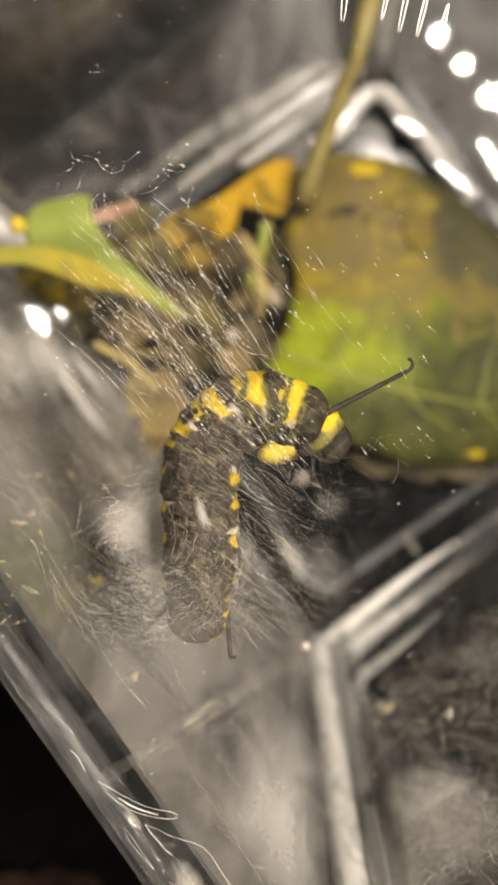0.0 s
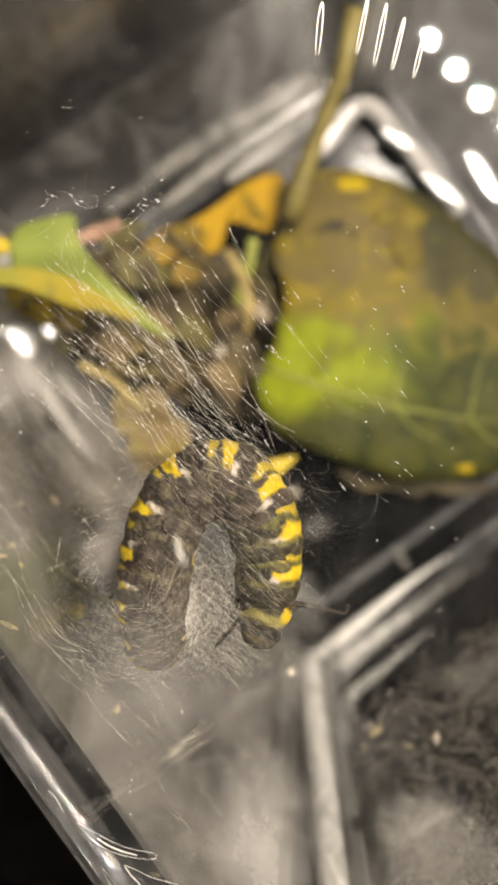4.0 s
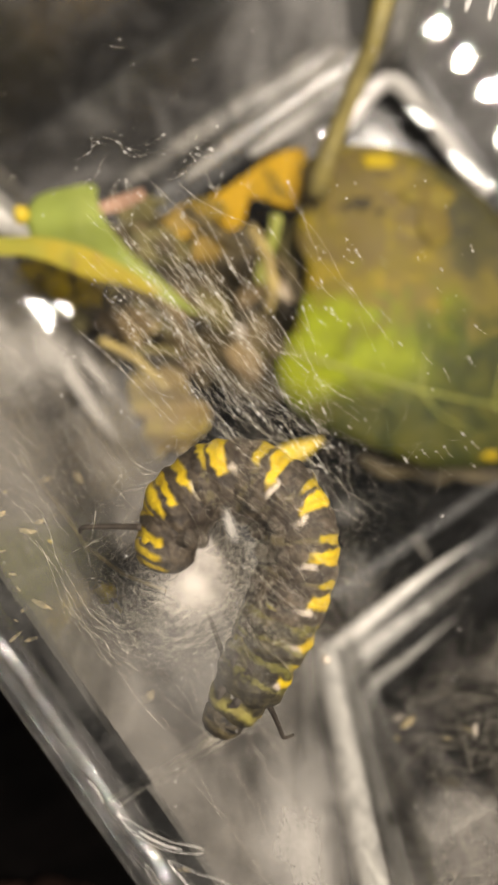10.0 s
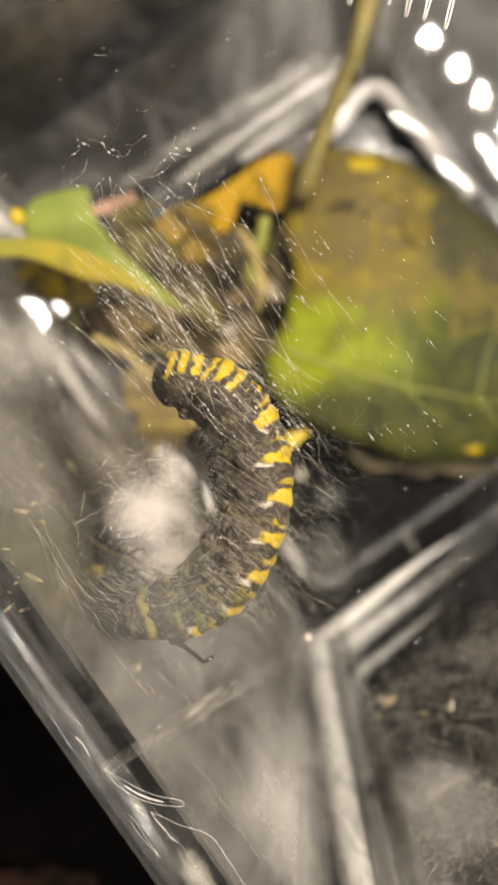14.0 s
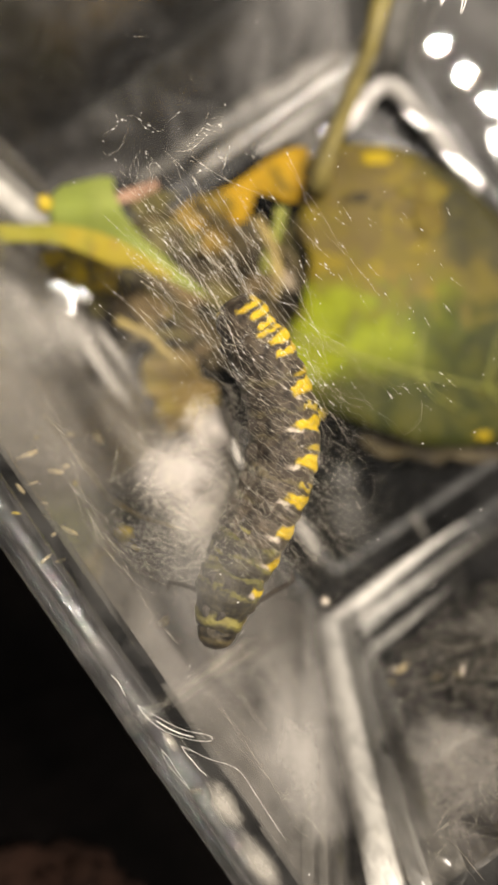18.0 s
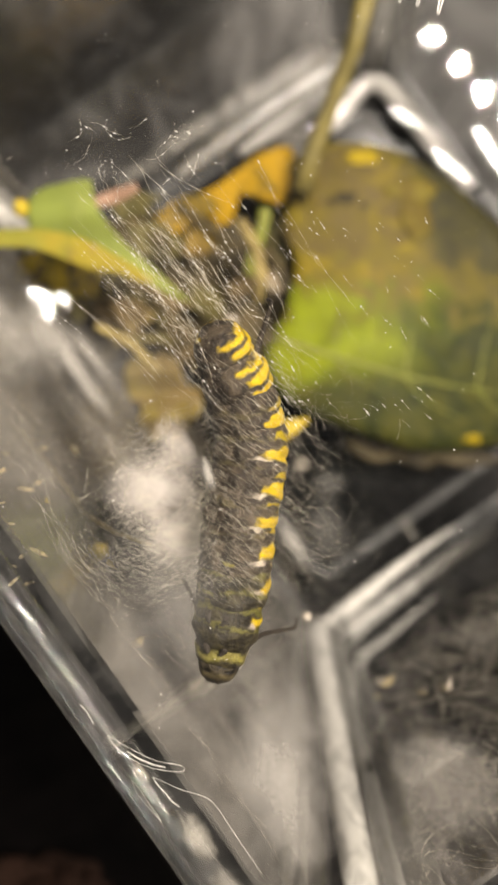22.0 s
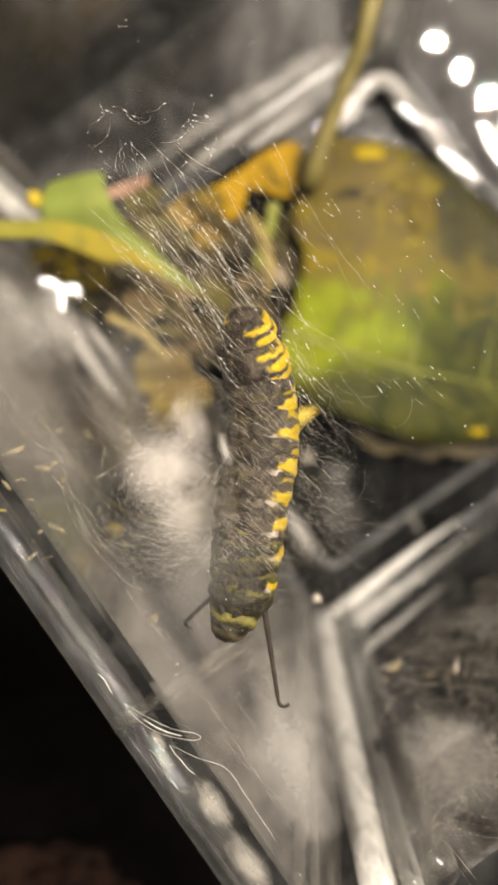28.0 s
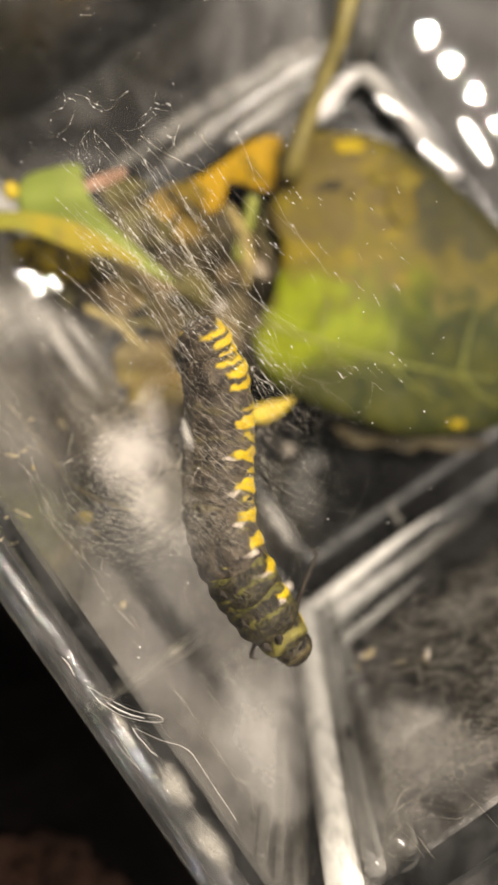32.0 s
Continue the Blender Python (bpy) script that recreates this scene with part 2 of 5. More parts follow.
def banded_skin(name, half, radius, bands, soft=0.06, belly=((0.020, 0.015, 0.011), (0.080, 0.062, 0.042)), lines=()):
    """Skin of one body ring. x runs along the body, z to the back. bands: (x from, x to, colour, how far down the side, and how far up it
    starts) in half lengths and radii; they narrow towards the belly. lines: (x, colour) of faint stripes that run all round."""
    m, t, b, o = material(name)
    co = t.nodes.new("ShaderNodeTexCoord")
    info = t.nodes.new("ShaderNodeObjectInfo")
    shift = t.nodes.new("ShaderNodeVectorMath")
    shift.operation = "ADD"
    comb = t.nodes.new("ShaderNodeCombineXYZ")
    for i in range(3):
        t.links.new(math_node(t, "MULTIPLY", info.outputs["Random"], 0.3), comb.inputs[i])
    t.links.new(co.outputs["Object"], shift.inputs[0])
    t.links.new(comb.outputs[0], shift.inputs[1])

    def field(scale, detail, rough=0.5, distort=0.0):
        n = node(t, "TexNoise", Scale=scale, Detail=detail, Roughness=rough, Distortion=distort)
        t.links.new(shift.outputs[0], n.inputs["Vector"])
        return n.outputs[0]

    wob, rag, blot, fine = field(380.0, 2.0), field(1300.0, 3.0, 0.6), field(720.0, 4.0, 0.65, 0.8), field(2200.0, 4.0, 0.65)
    sep = t.nodes.new("ShaderNodeSeparateXYZ")
    t.links.new(co.outputs["Object"], sep.inputs[0])
    w = math_node(t, "ADD", math_node(t, "MULTIPLY", math_node(t, "SUBTRACT", wob, 0.5), 0.8), math_node(t, "MULTIPLY", math_node(t, "SUBTRACT", rag, 0.5), 0.30))
    x = math_node(t, "ADD", math_node(t, "MULTIPLY", sep.outputs[0], 1 / half), w)
    up = math_node(t, "ADD", math_node(t, "MULTIPLY", sep.outputs[2], 1 / radius), math_node(t, "MULTIPLY", w, 1.1))
    c = mixed(t, step(t, blot, 0.40, 0.66), *belly)
    c = mixed(t, math_node(t, "MULTIPLY", step(t, fine, 0.5, 0.72), 0.45), c, tuple(v * 1.5 for v in belly[1]))
    for at, colour in lines:
        near = math_node(t, "ABSOLUTE", math_node(t, "SUBTRACT", x, at))
        stripe = math_node(t, "MULTIPLY", math_node(t, "SUBTRACT", 1.0, step(t, near, 0.06, 0.17)), step(t, blot, 0.36, 0.56))
        c = mixed(t, math_node(t, "MULTIPLY", stripe, 0.8), c, colour)
    for lo, hi, colour, down, *top in bands:
        mid, wide = (lo + hi) / 2, (hi - lo) / 2
        near = math_node(t, "ABSOLUTE", math_node(t, "SUBTRACT", x, mid))
        thin = math_node(t, "MULTIPLY", math_node(t, "SUBTRACT", 1.0, step(t, up, down, 0.55)), 0.5 * wide)
        inside = math_node(t, "SUBTRACT", 1.0, step(t, math_node(t, "ADD", near, thin), wide - soft, wide + soft))
        inside = math_node(t, "MULTIPLY", inside, step(t, up, down - 0.12, down + 0.12))
        if top:
            inside = math_node(t, "MULTIPLY", inside, math_node(t, "SUBTRACT", 1.0, step(t, up, top[0] - 0.1, top[0] + 0.1)))
        tone = mixed(t, step(t, blot, 0.3, 0.7), tuple(v * f for v, f in zip(colour, (0.74, 0.68, 0.8))), colour)
        c = mixed(t, inside, c, tone)
    t.links.new(c, b.inputs["Base Color"])
    b.inputs["Roughness"].default_value = 0.5
    b.inputs["Specular IOR Level"].default_value = 0.28
    bump(t, b, math_node(t, "ADD", fine, math_node(t, "MULTIPLY", blot, 1.5)), 0.75, 0.0003)
    return m


YELLOW, PALE, BLACK = (0.62, 0.455, 0.009), (0.56, 0.51, 0.38), (0.04, 0.030, 0.014)
DULL = (0.42, 0.325, 0.014)
OLIVE = (0.105, 0.098, 0.018)
SMOKE = (0.10, 0.085, 0.040)
DARK_BELLY = ((0.016, 0.013, 0.008), (0.062, 0.052, 0.025))
SKIN_ABDOMEN = banded_skin("caterpillar_skin_abdomen", 0.0024, 0.0037, [
    (0.20, 0.62, PALE, -0.60, -0.28), (-0.80, -0.36, DULL, -0.22), (-0.26, 0.44, YELLOW, -0.46), (-0.36, -0.26, BLACK, -0.5), (0.05, 0.12, DULL, -0.3)], 0.08,
    lines=((-0.58, SMOKE),))
SKIN_THORAX = banded_skin("caterpillar_skin_thorax", 0.0024, 0.0033, [
    (-0.80, -0.42, DULL, -0.25), (-0.18, 0.42, YELLOW, -0.40), (0.10, 0.45, PALE, -0.50, -0.3)], 0.12, DARK_BELLY,
    lines=((-0.62, (0.21, 0.18, 0.030)), (-0.32, OLIVE), (0.46, (0.13, 0.12, 0.026))))
SKIN_NECK = banded_skin("caterpillar_skin_neck", 0.0024, 0.0030, [
    (-0.95, -0.35, OLIVE, -1.6), (0.22, 0.80, (0.22, 0.20, 0.045), -1.6), (-0.7, -0.15, YELLOW, -0.15), (0.1, 0.6, YELLOW, 0.1)], 0.14, DARK_BELLY)
SKIN_TAIL = banded_skin("caterpillar_skin_tail", 0.0024, 0.0032, [
    (-1.46, -1.22, YELLOW, -0.42), (-1.12, -0.62, YELLOW, -0.26), (-0.50, -0.06, YELLOW, -0.30), (0.10, 0.26, BLACK, -0.5), (0.30, 0.66, YELLOW, -0.34), (0.4, 0.7, PALE, -0.52, -0.3)], 0.08)
SKIN_HEAD = banded_skin("caterpillar_skin_head", 0.0018, 0.0019, [
    (-0.95, -0.5, OLIVE, -1.5), (0.2, 0.7, (0.11, 0.09, 0.04), -1.2, -0.2)], 0.2, ((0.006, 0.005, 0.004), (0.055, 0.044, 0.026)))
PROLEG = matte("proleg_brown", (0.018, 0.014, 0.010), (0.065, 0.050, 0.034), 0.8, 1500, 0.5, 0.0001)
HORN = matte("tentacle_black", (0.010, 0.008, 0.007), (0.06, 0.048, 0.036), 0.7, 900, 0.5, 0.0001, 0.2)
SILK = matte("silk_thread", (0.76, 0.69, 0.55), (0.89, 0.84, 0.72), 0.3, 900, 0.1, 0.00002)
GLINT_SPECK = matte("glint_speck_white", (0.85, 0.84, 0.8), (0.92, 0.91, 0.88), 0.08, 900, 0.0, 0.00002, 1.0)
LID = clear_plastic("clear_lid_plastic", 0.010, 75, 0.012, wavy=0.03, cut=(0.46, 0.74), fine=0.6)
FLOOR_SHEET = clear_plastic("clear_base_plastic", 0.03, 40, 0.12, mirror=0.01)
WALL_SHEET = clear_plastic("silk_filmed_plastic", 0.25, 48, 0.16, (1, 1, 0.5), (0.86, 0.81, 0.74), 0.05, mirror=0.1)
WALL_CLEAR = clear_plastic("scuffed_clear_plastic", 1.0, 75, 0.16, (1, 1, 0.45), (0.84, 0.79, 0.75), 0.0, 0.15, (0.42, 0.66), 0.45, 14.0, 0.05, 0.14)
# haze growing towards the corner paints the glare on the far wall
WALL_FAR = clear_plastic("glare_fading_plastic", 0.16, 70, 0.2, (1, 1, 0.6), (0.88, 0.86, 0.84), 0.02, 0.15, (0.40, 0.70), 0.45, fine=0.3, mirror=0.05, along=
                         ((0.819, 0.574, 0.0), 0.010, 0.055, 0.29))
WALL_UPPER = clear_plastic("thin_clear_plastic", 0.12, 60, 0.2, (1, 1, 0.6), (0.88, 0.86, 0.84), 0.01, 0.15, (0.42, 0.72), mirror=0.1)
EDGE = clear_plastic("thick_moulded_edge_plastic", 0.20, 60, 0.14, (1, 1, 1), (0.92, 0.92, 0.92), 0.05, glow=0.25)
EDGE_GLOSS = clear_plastic("glossy_moulded_plastic", 0.08, 90, 0.075, floor_haze=0.05, wavy=0.0)
# clear mouldings: their white haze stands in for the light they catch
ARCH = clear_plastic("light_whitened_arch", 0.35, 90, 0.16, (1, 1, 1), (0.95, 0.92, 0.88), 0.34, 0.2, (0.3, 0.65), 0.05, fine=0.1)
POST = clear_plastic("light_whitened_corner", 0.5, 420, 0.2, (1, 1, 0.35), (0.97, 0.95, 0.90), 0.62, 0.2, (0.36, 0.60), 0.18, fine=0.15)
FLUTE = clear_plastic("light_whitened_flute", 0.35, 60, 0.2, (1, 1, 0.2), (0.92, 0.90, 0.86), 0.26, 0.2)
# even haze in place of glare on the right-hand wall
WALL_BRIGHT = clear_plastic("glare_hazed_plastic", 0.55, 45, 0.2, (1, 1, 0.5), (0.90, 0.89, 0.88), 0.22, glow=0.6, fine=0.1)
FAINT = clear_plastic("light_streak_plastic", 0.30, 140, 0.2, (1, 1, 0.06), (0.92, 0.88, 0.80), 0.05, 0.2, (0.42, 0.66))
GAUZE = gauze("loose_silk_gauze", (0.80, 0.78, 0.74), 0.12, 2.2, 0.05)
HAZE = gauze("thin_light_haze", (0.86, 0.83, 0.79), 0.40, 1.2, -0.1, 1.0)
FILM = gauze("silk_and_light_film", (0.88, 0.85, 0.80), 0.45, 1.6, 0.0)
REFLECTION_FILM = gauze("rim_reflection_film", (0.80, 0.78, 0.70), 0.35, 1.6, 0.0, 0.95)
PAD_VEIL = gauze("silk_pad_wool", (0.84, 0.79, 0.75), 0.85, 1.0, -0.25, 1.05, 0.15)
RIM = clear_plastic("clear_rim_plastic", 0.06, 140, 0.05, wavy=0.7)
TABLE = matte("dark_table", (0.0008, 0.0008, 0.0008), (0.0026, 0.0022, 0.0022), 0.8, 60, 0.3, 0.0004, 0.02)
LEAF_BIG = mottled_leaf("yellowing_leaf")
LEAF_GOLD = leaf_material("golden_leaf", (0.58, 0.35, 0.004), (0.15, 0.11, 0.012), (0.12, 0.085, 0.010), (0.40, 0.24, 0.01), 170, 0.50, 0.62)
LEAF_TAN = leaf_material("tan_mottled_leaf", (0.34, 0.25, 0.10), (0.42, 0.33, 0.08), (0.46, 0.36, 0.04), (0.28, 0.20, 0.11), 120)
LEAF_GREEN = leaf_material("green_leaf", (0.32, 0.38, 0.075), (0.40, 0.45, 0.11), (0.36, 0.38, 0.07), (0.30, 0.37, 0.11), 60)
LEAF_RIM = leaf_material("yellow_leaf_rim", (0.46, 0.37, 0.035), (0.34, 0.33, 0.045), (0.36, 0.22, 0.07), (0.42, 0.36, 0.07), 90)
STEM = matte("olive_stem", (0.10, 0.082, 0.02), (0.27, 0.22, 0.06), 0.55, 150)
DRY = matte("dry_brown_leaf", (0.014, 0.011, 0.005), (0.13, 0.095, 0.030), 0.7, 130, 0.6, 0.0006)
TAN = matte("tan_dry_leaf", (0.16, 0.115, 0.05), (0.46, 0.36, 0.12), 0.7, 260, 0.6, 0.0006)
PINKISH = matte("pinkish_dry_stalk", (0.30, 0.17, 0.11), (0.46, 0.29, 0.2), 0.7, 160, 0.6, 0.0004)
FRASS = matte("frass_pellet", (0.34, 0.27, 0.13), (0.58, 0.48, 0.30), 0.75, 500, 0.6, 0.0003)
YELLOW_BIT = matte("bright_yellow_leaf", (0.40, 0.29, 0.008), (0.62, 0.47, 0.02), 0.6, 300, 0.4, 0.0003)
PALE_CRUMB = matte("pale_crumb", (0.45, 0.38, 0.30), (0.68, 0.62, 0.54), 0.6, 400, 0.5, 0.0003)
BARK = matte("dark_brown_bark", (0.004, 0.002, 0.0012), (0.024, 0.012, 0.008), 0.9, 120, 0.8, 0.002, 0.1)
TAN_DRY = matte("tan_brown_dry_leaf", (0.07, 0.048, 0.020), (0.26, 0.185, 0.080), 0.75, 140, 0.6, 0.0006)
PALE_DRY = matte("pale_dry_leaf", (0.22, 0.17, 0.11), (0.48, 0.40, 0.28), 0.75, 160, 0.6, 0.0006)
OLIVE_DRY = matte("olive_dry_leaf", (0.035, 0.032, 0.007), (0.17, 0.14, 0.03), 0.7, 110, 0.6, 0.0006)
AMBER = matte("amber_dry_leaf", (0.07, 0.05, 0.010), (0.34, 0.21, 0.012), 0.65, 160, 0.6, 0.0006)
VEIN = matte("pale_leaf_vein", (0.20, 0.22, 0.03), (0.30, 0.31, 0.06), 0.55, 200)
WITHERED = leaf_material("withered_brown_patch", (0.17, 0.125, 0.022), (0.25, 0.20, 0.03), (0.09, 0.065, 0.012), (0.2, 0.15, 0.02), 160)
ROT = matte("dark_rot_spot", (0.02, 0.016, 0.005), (0.07, 0.05, 0.012), 0.8, 400)
GOLDPATCH = leaf_material("yellow_patch", (0.52, 0.38, 0.008), (0.42, 0.30, 0.008), (0.36, 0.24, 0.01), (0.5, 0.4, 0.02), 140)


# ---- building helpers ----
def part(name, bm, mat, parent=None, label=""):
    me = bpy.data.meshes.new(name)
    bm.to_mesh(me)
    bm.free()
    rounded = len(me.polygons) > 30
    for p in me.polygons:
        p.use_smooth = rounded
    me.materials.append(mat)
    ob = new(name, me)
    if parent is not None:
        ob.parent = parent
    if label:
        ob["label"] = label
    return ob


def mesh_from(name, verts, faces, mat, parent=None, label=""):
    me = bpy.data.meshes.new(name)
    me.from_pydata(verts, [], faces)
    me.polygons.foreach_set("use_smooth", [True] * len(me.polygons))
    me.materials.append(mat)
    me.update()
    ob = new(name, me)
    if parent is not None:
        ob.parent = parent
    if label:
        ob["label"] = label
    return ob


def base(name, at, label, category, group="", kind=""):
    ob = new(name)
    ob.empty_display_size = 0.01
    ob.location = at
    return tagged(ob, label, category, group, kind)


BOX = math.radians(35)
CU, SU = math.cos(BOX), math.sin(BOX)


def uv(u, v, z):
    """From the box's own axes, in millimetres, to the world."""
    return Vector(((u * CU - v * SU) / 1000, (u * SU + v * CU) / 1000, z / 1000))


def smooth_line(points, count):
    """Points evenly spaced along a smoothed line."""
    p = np.array(points, float)
    d = np.concatenate([[0], np.cumsum(np.linalg.norm(np.diff(p, axis=0), axis=1))])
    s = np.linspace(0, d[-1], 80)
    q = np.stack([np.interp(s, d, p[:, i]) for i in range(p.shape[1])], 1)
    for _ in range(18):
        q[1:-1] = 0.25 * q[:-2] + 0.5 * q[1:-1] + 0.25 * q[2:]
    d = np.concatenate([[0], np.cumsum(np.linalg.norm(np.diff(q, axis=0), axis=1))])
    s = np.linspace(0, d[-1], count)
    return np.stack([np.interp(s, d, q[:, i]) for i in range(p.shape[1])], 1)


def tube(bm, points, radii, sides=10, flat=1.0):
    """A tapered round rod along points, closed at both ends."""
    pts = [Vector(p) for p in points]
    rings = []
    side = None
    for i, p in enumerate(pts):
        way = (pts[min(i + 1, len(pts) - 1)] - pts[max(i - 1, 0)]).normalized()
        ref = side if side is not None else (Vector((0, 0, 1)) if abs(way.z) < 0.9 else Vector((1, 0, 0)))
        side = (ref - way * ref.dot(way)).normalized()
        other = way.cross(side)
        r = radii[i] if hasattr(radii, "__len__") else radii
        rings.append([bm.verts.new(p + (side * math.cos(a) * flat + other * math.sin(a)) * r) for a in (2 * math.pi * k / sides for k in range(sides))])
    for a, b in zip(rings, rings[1:]):
        for k in range(sides):
            bm.faces.new((a[k], a[(k + 1) % sides], b[(k + 1) % sides], b[k]))
    bm.faces.new(rings[0][::-1])
    bm.faces.new(rings[-1])
    return bm


def slab(bm, corners, thick, normal):
    """A plate from corner points, thickened along the normal."""
    n = Vector(normal).normalized() * thick
    a = [bm.verts.new(Vector(c)) for c in corners]
    b = [bm.verts.new(Vector(c) + n) for c in corners]
    k = len(a)
    bm.faces.new(a[::-1])
    bm.faces.new(b)
    for i in range(k):
        bm.faces.new((a[i], a[(i + 1) % k], b[(i + 1) % k], b[i]))
    bmesh.ops.recalc_face_normals(bm, faces=bm.faces)
    return bm


def blade(bm, centre, outline, lift, thick=0.0003, rings=9, rough=0.0006, seed=0):
    """A leaf blade: an outline round a centre, filled in rings, curled by lift(x, y) and thickened."""
    c = Vector((centre[0], centre[1], 0)) / 1000
    loop = []
    n = len(outline)
    for i in range(n):
        p0, p1, p2, p3 = [Vector((outline[(i + k) % n][0], outline[(i + k) % n][1], 0)) / 1000 for k in (-1, 0, 1, 2)]
        for k in range(5):
            f = k / 5
            q = 0.5 * (2 * p1 + (p2 - p0) * f + (2 * p0 - 5 * p1 + 4 * p2 - p3) * f * f + (3 * p1 - p0 - 3 * p2 + p3) * f ** 3)
            loop.append(q)
    layers = []
    for side in (0, 1):
        grid = []
        for r in range(1, rings + 1):
            row = []
            for q in loop:
                p = c + (q - c) * (r / rings)
                z = lift(p.x * 1000, p.y * 1000) / 1000 + rough * noise.noise(Vector((p.x * 160, p.y * 160, seed)))
                row.append(bm.verts.new((p.x, p.y, z - side * thick)))
            grid.append(row)
        z = lift(c.x * 1000, c.y * 1000) / 1000 + rough * noise.noise(Vector((c.x * 160, c.y * 160, seed)))
        grid.append([bm.verts.new((c.x, c.y, z - side * thick))])
        layers.append(grid)
    k = len(loop)
    for grid in layers:
        for r in range(rings - 1):
            for i in range(k):
                bm.faces.new((grid[r][i], grid[r][(i + 1) % k], grid[r + 1][(i + 1) % k], grid[r + 1][i]))
        for i in range(k):
            bm.faces.new((grid[-1][0], grid[0][i], grid[0][(i + 1) % k]))
    for i in range(k):
        bm.faces.new((layers[0][rings - 1][i], layers[1][rings - 1][i], layers[1][rings - 1][(i + 1) % k], layers[0][rings - 1][(i + 1) % k]))
    bmesh.ops.recalc_face_normals(bm, faces=bm.faces)
    return bm


def lump(bm, centre, size, seed, bumpy=0.25, scale=1.4, detail=3):
    """A knobbly lump."""
    made = bmesh.ops.create_icosphere(bm, subdivisions=detail, radius=1.0)["verts"]
    for v in made:
        n = v.co.normalized()
        k = 1 + bumpy * noise.noise(n * scale + Vector((seed, seed * 2.3, 0))) + bumpy * 0.5 * noise.noise(n * scale * 3 + Vector((seed, 0, 5)))
        v.co = Vector((n.x * size[0], n.y * size[1], n.z * size[2])) * k + Vector(centre)
    return bm


def threads(name, lines, radius, mat, parent=None, label=""):
    """Many fine threads in one mesh, three-sided."""
    verts, faces = [], []
    vary = random.Random(len(lines))
    for line in lines:
        p = np.asarray(line, float)
        thick = radius * vary.choice((0.45, 0.6, 0.8, 1.0, 1.0, 1.6))
        d = np.gradient(p, axis=0)
        d /= np.linalg.norm(d, axis=1)[:, None] + 1e-12
        a = np.cross(d, (0.31, 0.17, 0.93))
        a /= np.linalg.norm(a, axis=1)[:, None] + 1e-12
        b = np.cross(d, a)
        start = len(verts)
        swell = [vary.choice((0.6, 0.8, 1, 1, 1, 2.4)) for _ in p]
        for i in range(len(p)):
            for k in range(3):
                w = 2 * math.pi * k / 3
                verts.append(tuple(p[i] + thick * swell[i] * (a[i] * math.cos(w) + b[i] * math.sin(w))))
        for i in range(len(p) - 1):
            for k in range(3):
                q, r = start + 3 * i + k, start + 3 * i + (k + 1) % 3
                faces.append((q, r, r + 3, q + 3))
    return mesh_from(name, verts, faces, mat, parent, label)


# ---- the table and the room ----
bm = bmesh.new()
slab(bm, [(-0.9, -0.9, -0.012), (0.9, -0.9, -0.012), (0.9, 0.9, -0.012), (-0.9, 0.9, -0.012)], 0.01, (0, 0, 1))
tagged(part("floor", bm, TABLE), "dark matt tabletop under the clear box", "tabletop", kind="structure")

chip = base("bark_piece", Vector([(-48.1, -106.6, 4.0)][0]) / 1000, "dark brown flaky piece of bark lying on the table", "bark")
for k, (x, y, z, a, b, c) in enumerate(((0, 0, 0, 20, 10, 5), (7, 3, 3, 9, 6, 3), (-9, 2, 2, 8, 5, 3), (1, -3, 4, 10, 4, 2))):
    part("flake", lump(bmesh.new(), (x / 1000, y / 1000, z / 1000), (a / 1000, b / 1000, c / 1000), 4 + k, 0.5, 1.8, 4), BARK, chip)

# ---- the clear box: base, four walls, moulded ribs and rim ----
box = base("plastic_container", uv(28, 3, -2), "clear moulded plastic food box with silk-filmed walls", "container")
box_at = Matrix.Translation(box.location).inverted()


def box_part(name, bm, mat, label=""):
    bmesh.ops.transform(bm, matrix=box_at, verts=bm.verts)
    return part(name, bm, mat, box, label)


U0, U1, V0, V1 = -14.0, 72.0, -46.0, 53.0
TU0, TU1, TV0, TV1 = -26.0, 100.0, -50.0, 84.0
# lower far walls flared outwards, a shape added to catch the lamps
MU0, MU1, MV0, MV1 = -16.9, 92.0, -47.0, 71.0
bm = slab(bmesh.new(), [uv(U0, V0, -0.4), uv(U1, V0, -0.4), uv(U1, V1, -0.4), uv(U0, V1, -0.4)], 0.0006, (0, 0, 1))
box_part("base_panel", bm, FLOOR_SHEET)
for low, high, mat in (
        ([uv(U0, V1, 0), uv(U0, V0, 0)], [uv(TU0, TV0, 116), uv(TU0, TV1, 116)], WALL_SHEET),
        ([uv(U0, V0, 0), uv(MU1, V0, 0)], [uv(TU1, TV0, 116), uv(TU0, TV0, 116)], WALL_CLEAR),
        ([uv(U1, V0, 0), uv(U1, V1, 0)], [uv(MU1, MV1, 28), uv(MU1, MV0, 28)], WALL_BRIGHT),
        ([uv(MU1, MV0, 28), uv(MU1, MV1, 28)], [uv(TU1, TV1, 116), uv(TU1, TV0, 116)], WALL_UPPER),
        ([uv(U1, V1, 0), uv(U0, V1, 0)], [uv(MU0, MV1, 28), uv(MU1, MV1, 28)], WALL_FAR),
        ([uv(MU1, MV1, 28), uv(MU0, MV1, 28)], [uv(TU0, TV1, 116), uv(TU1, TV1, 116)], WALL_UPPER)):
    pts = low + high
    n = (pts[1] - pts[0]).cross(pts[3] - pts[0])
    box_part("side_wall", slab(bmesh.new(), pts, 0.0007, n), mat)


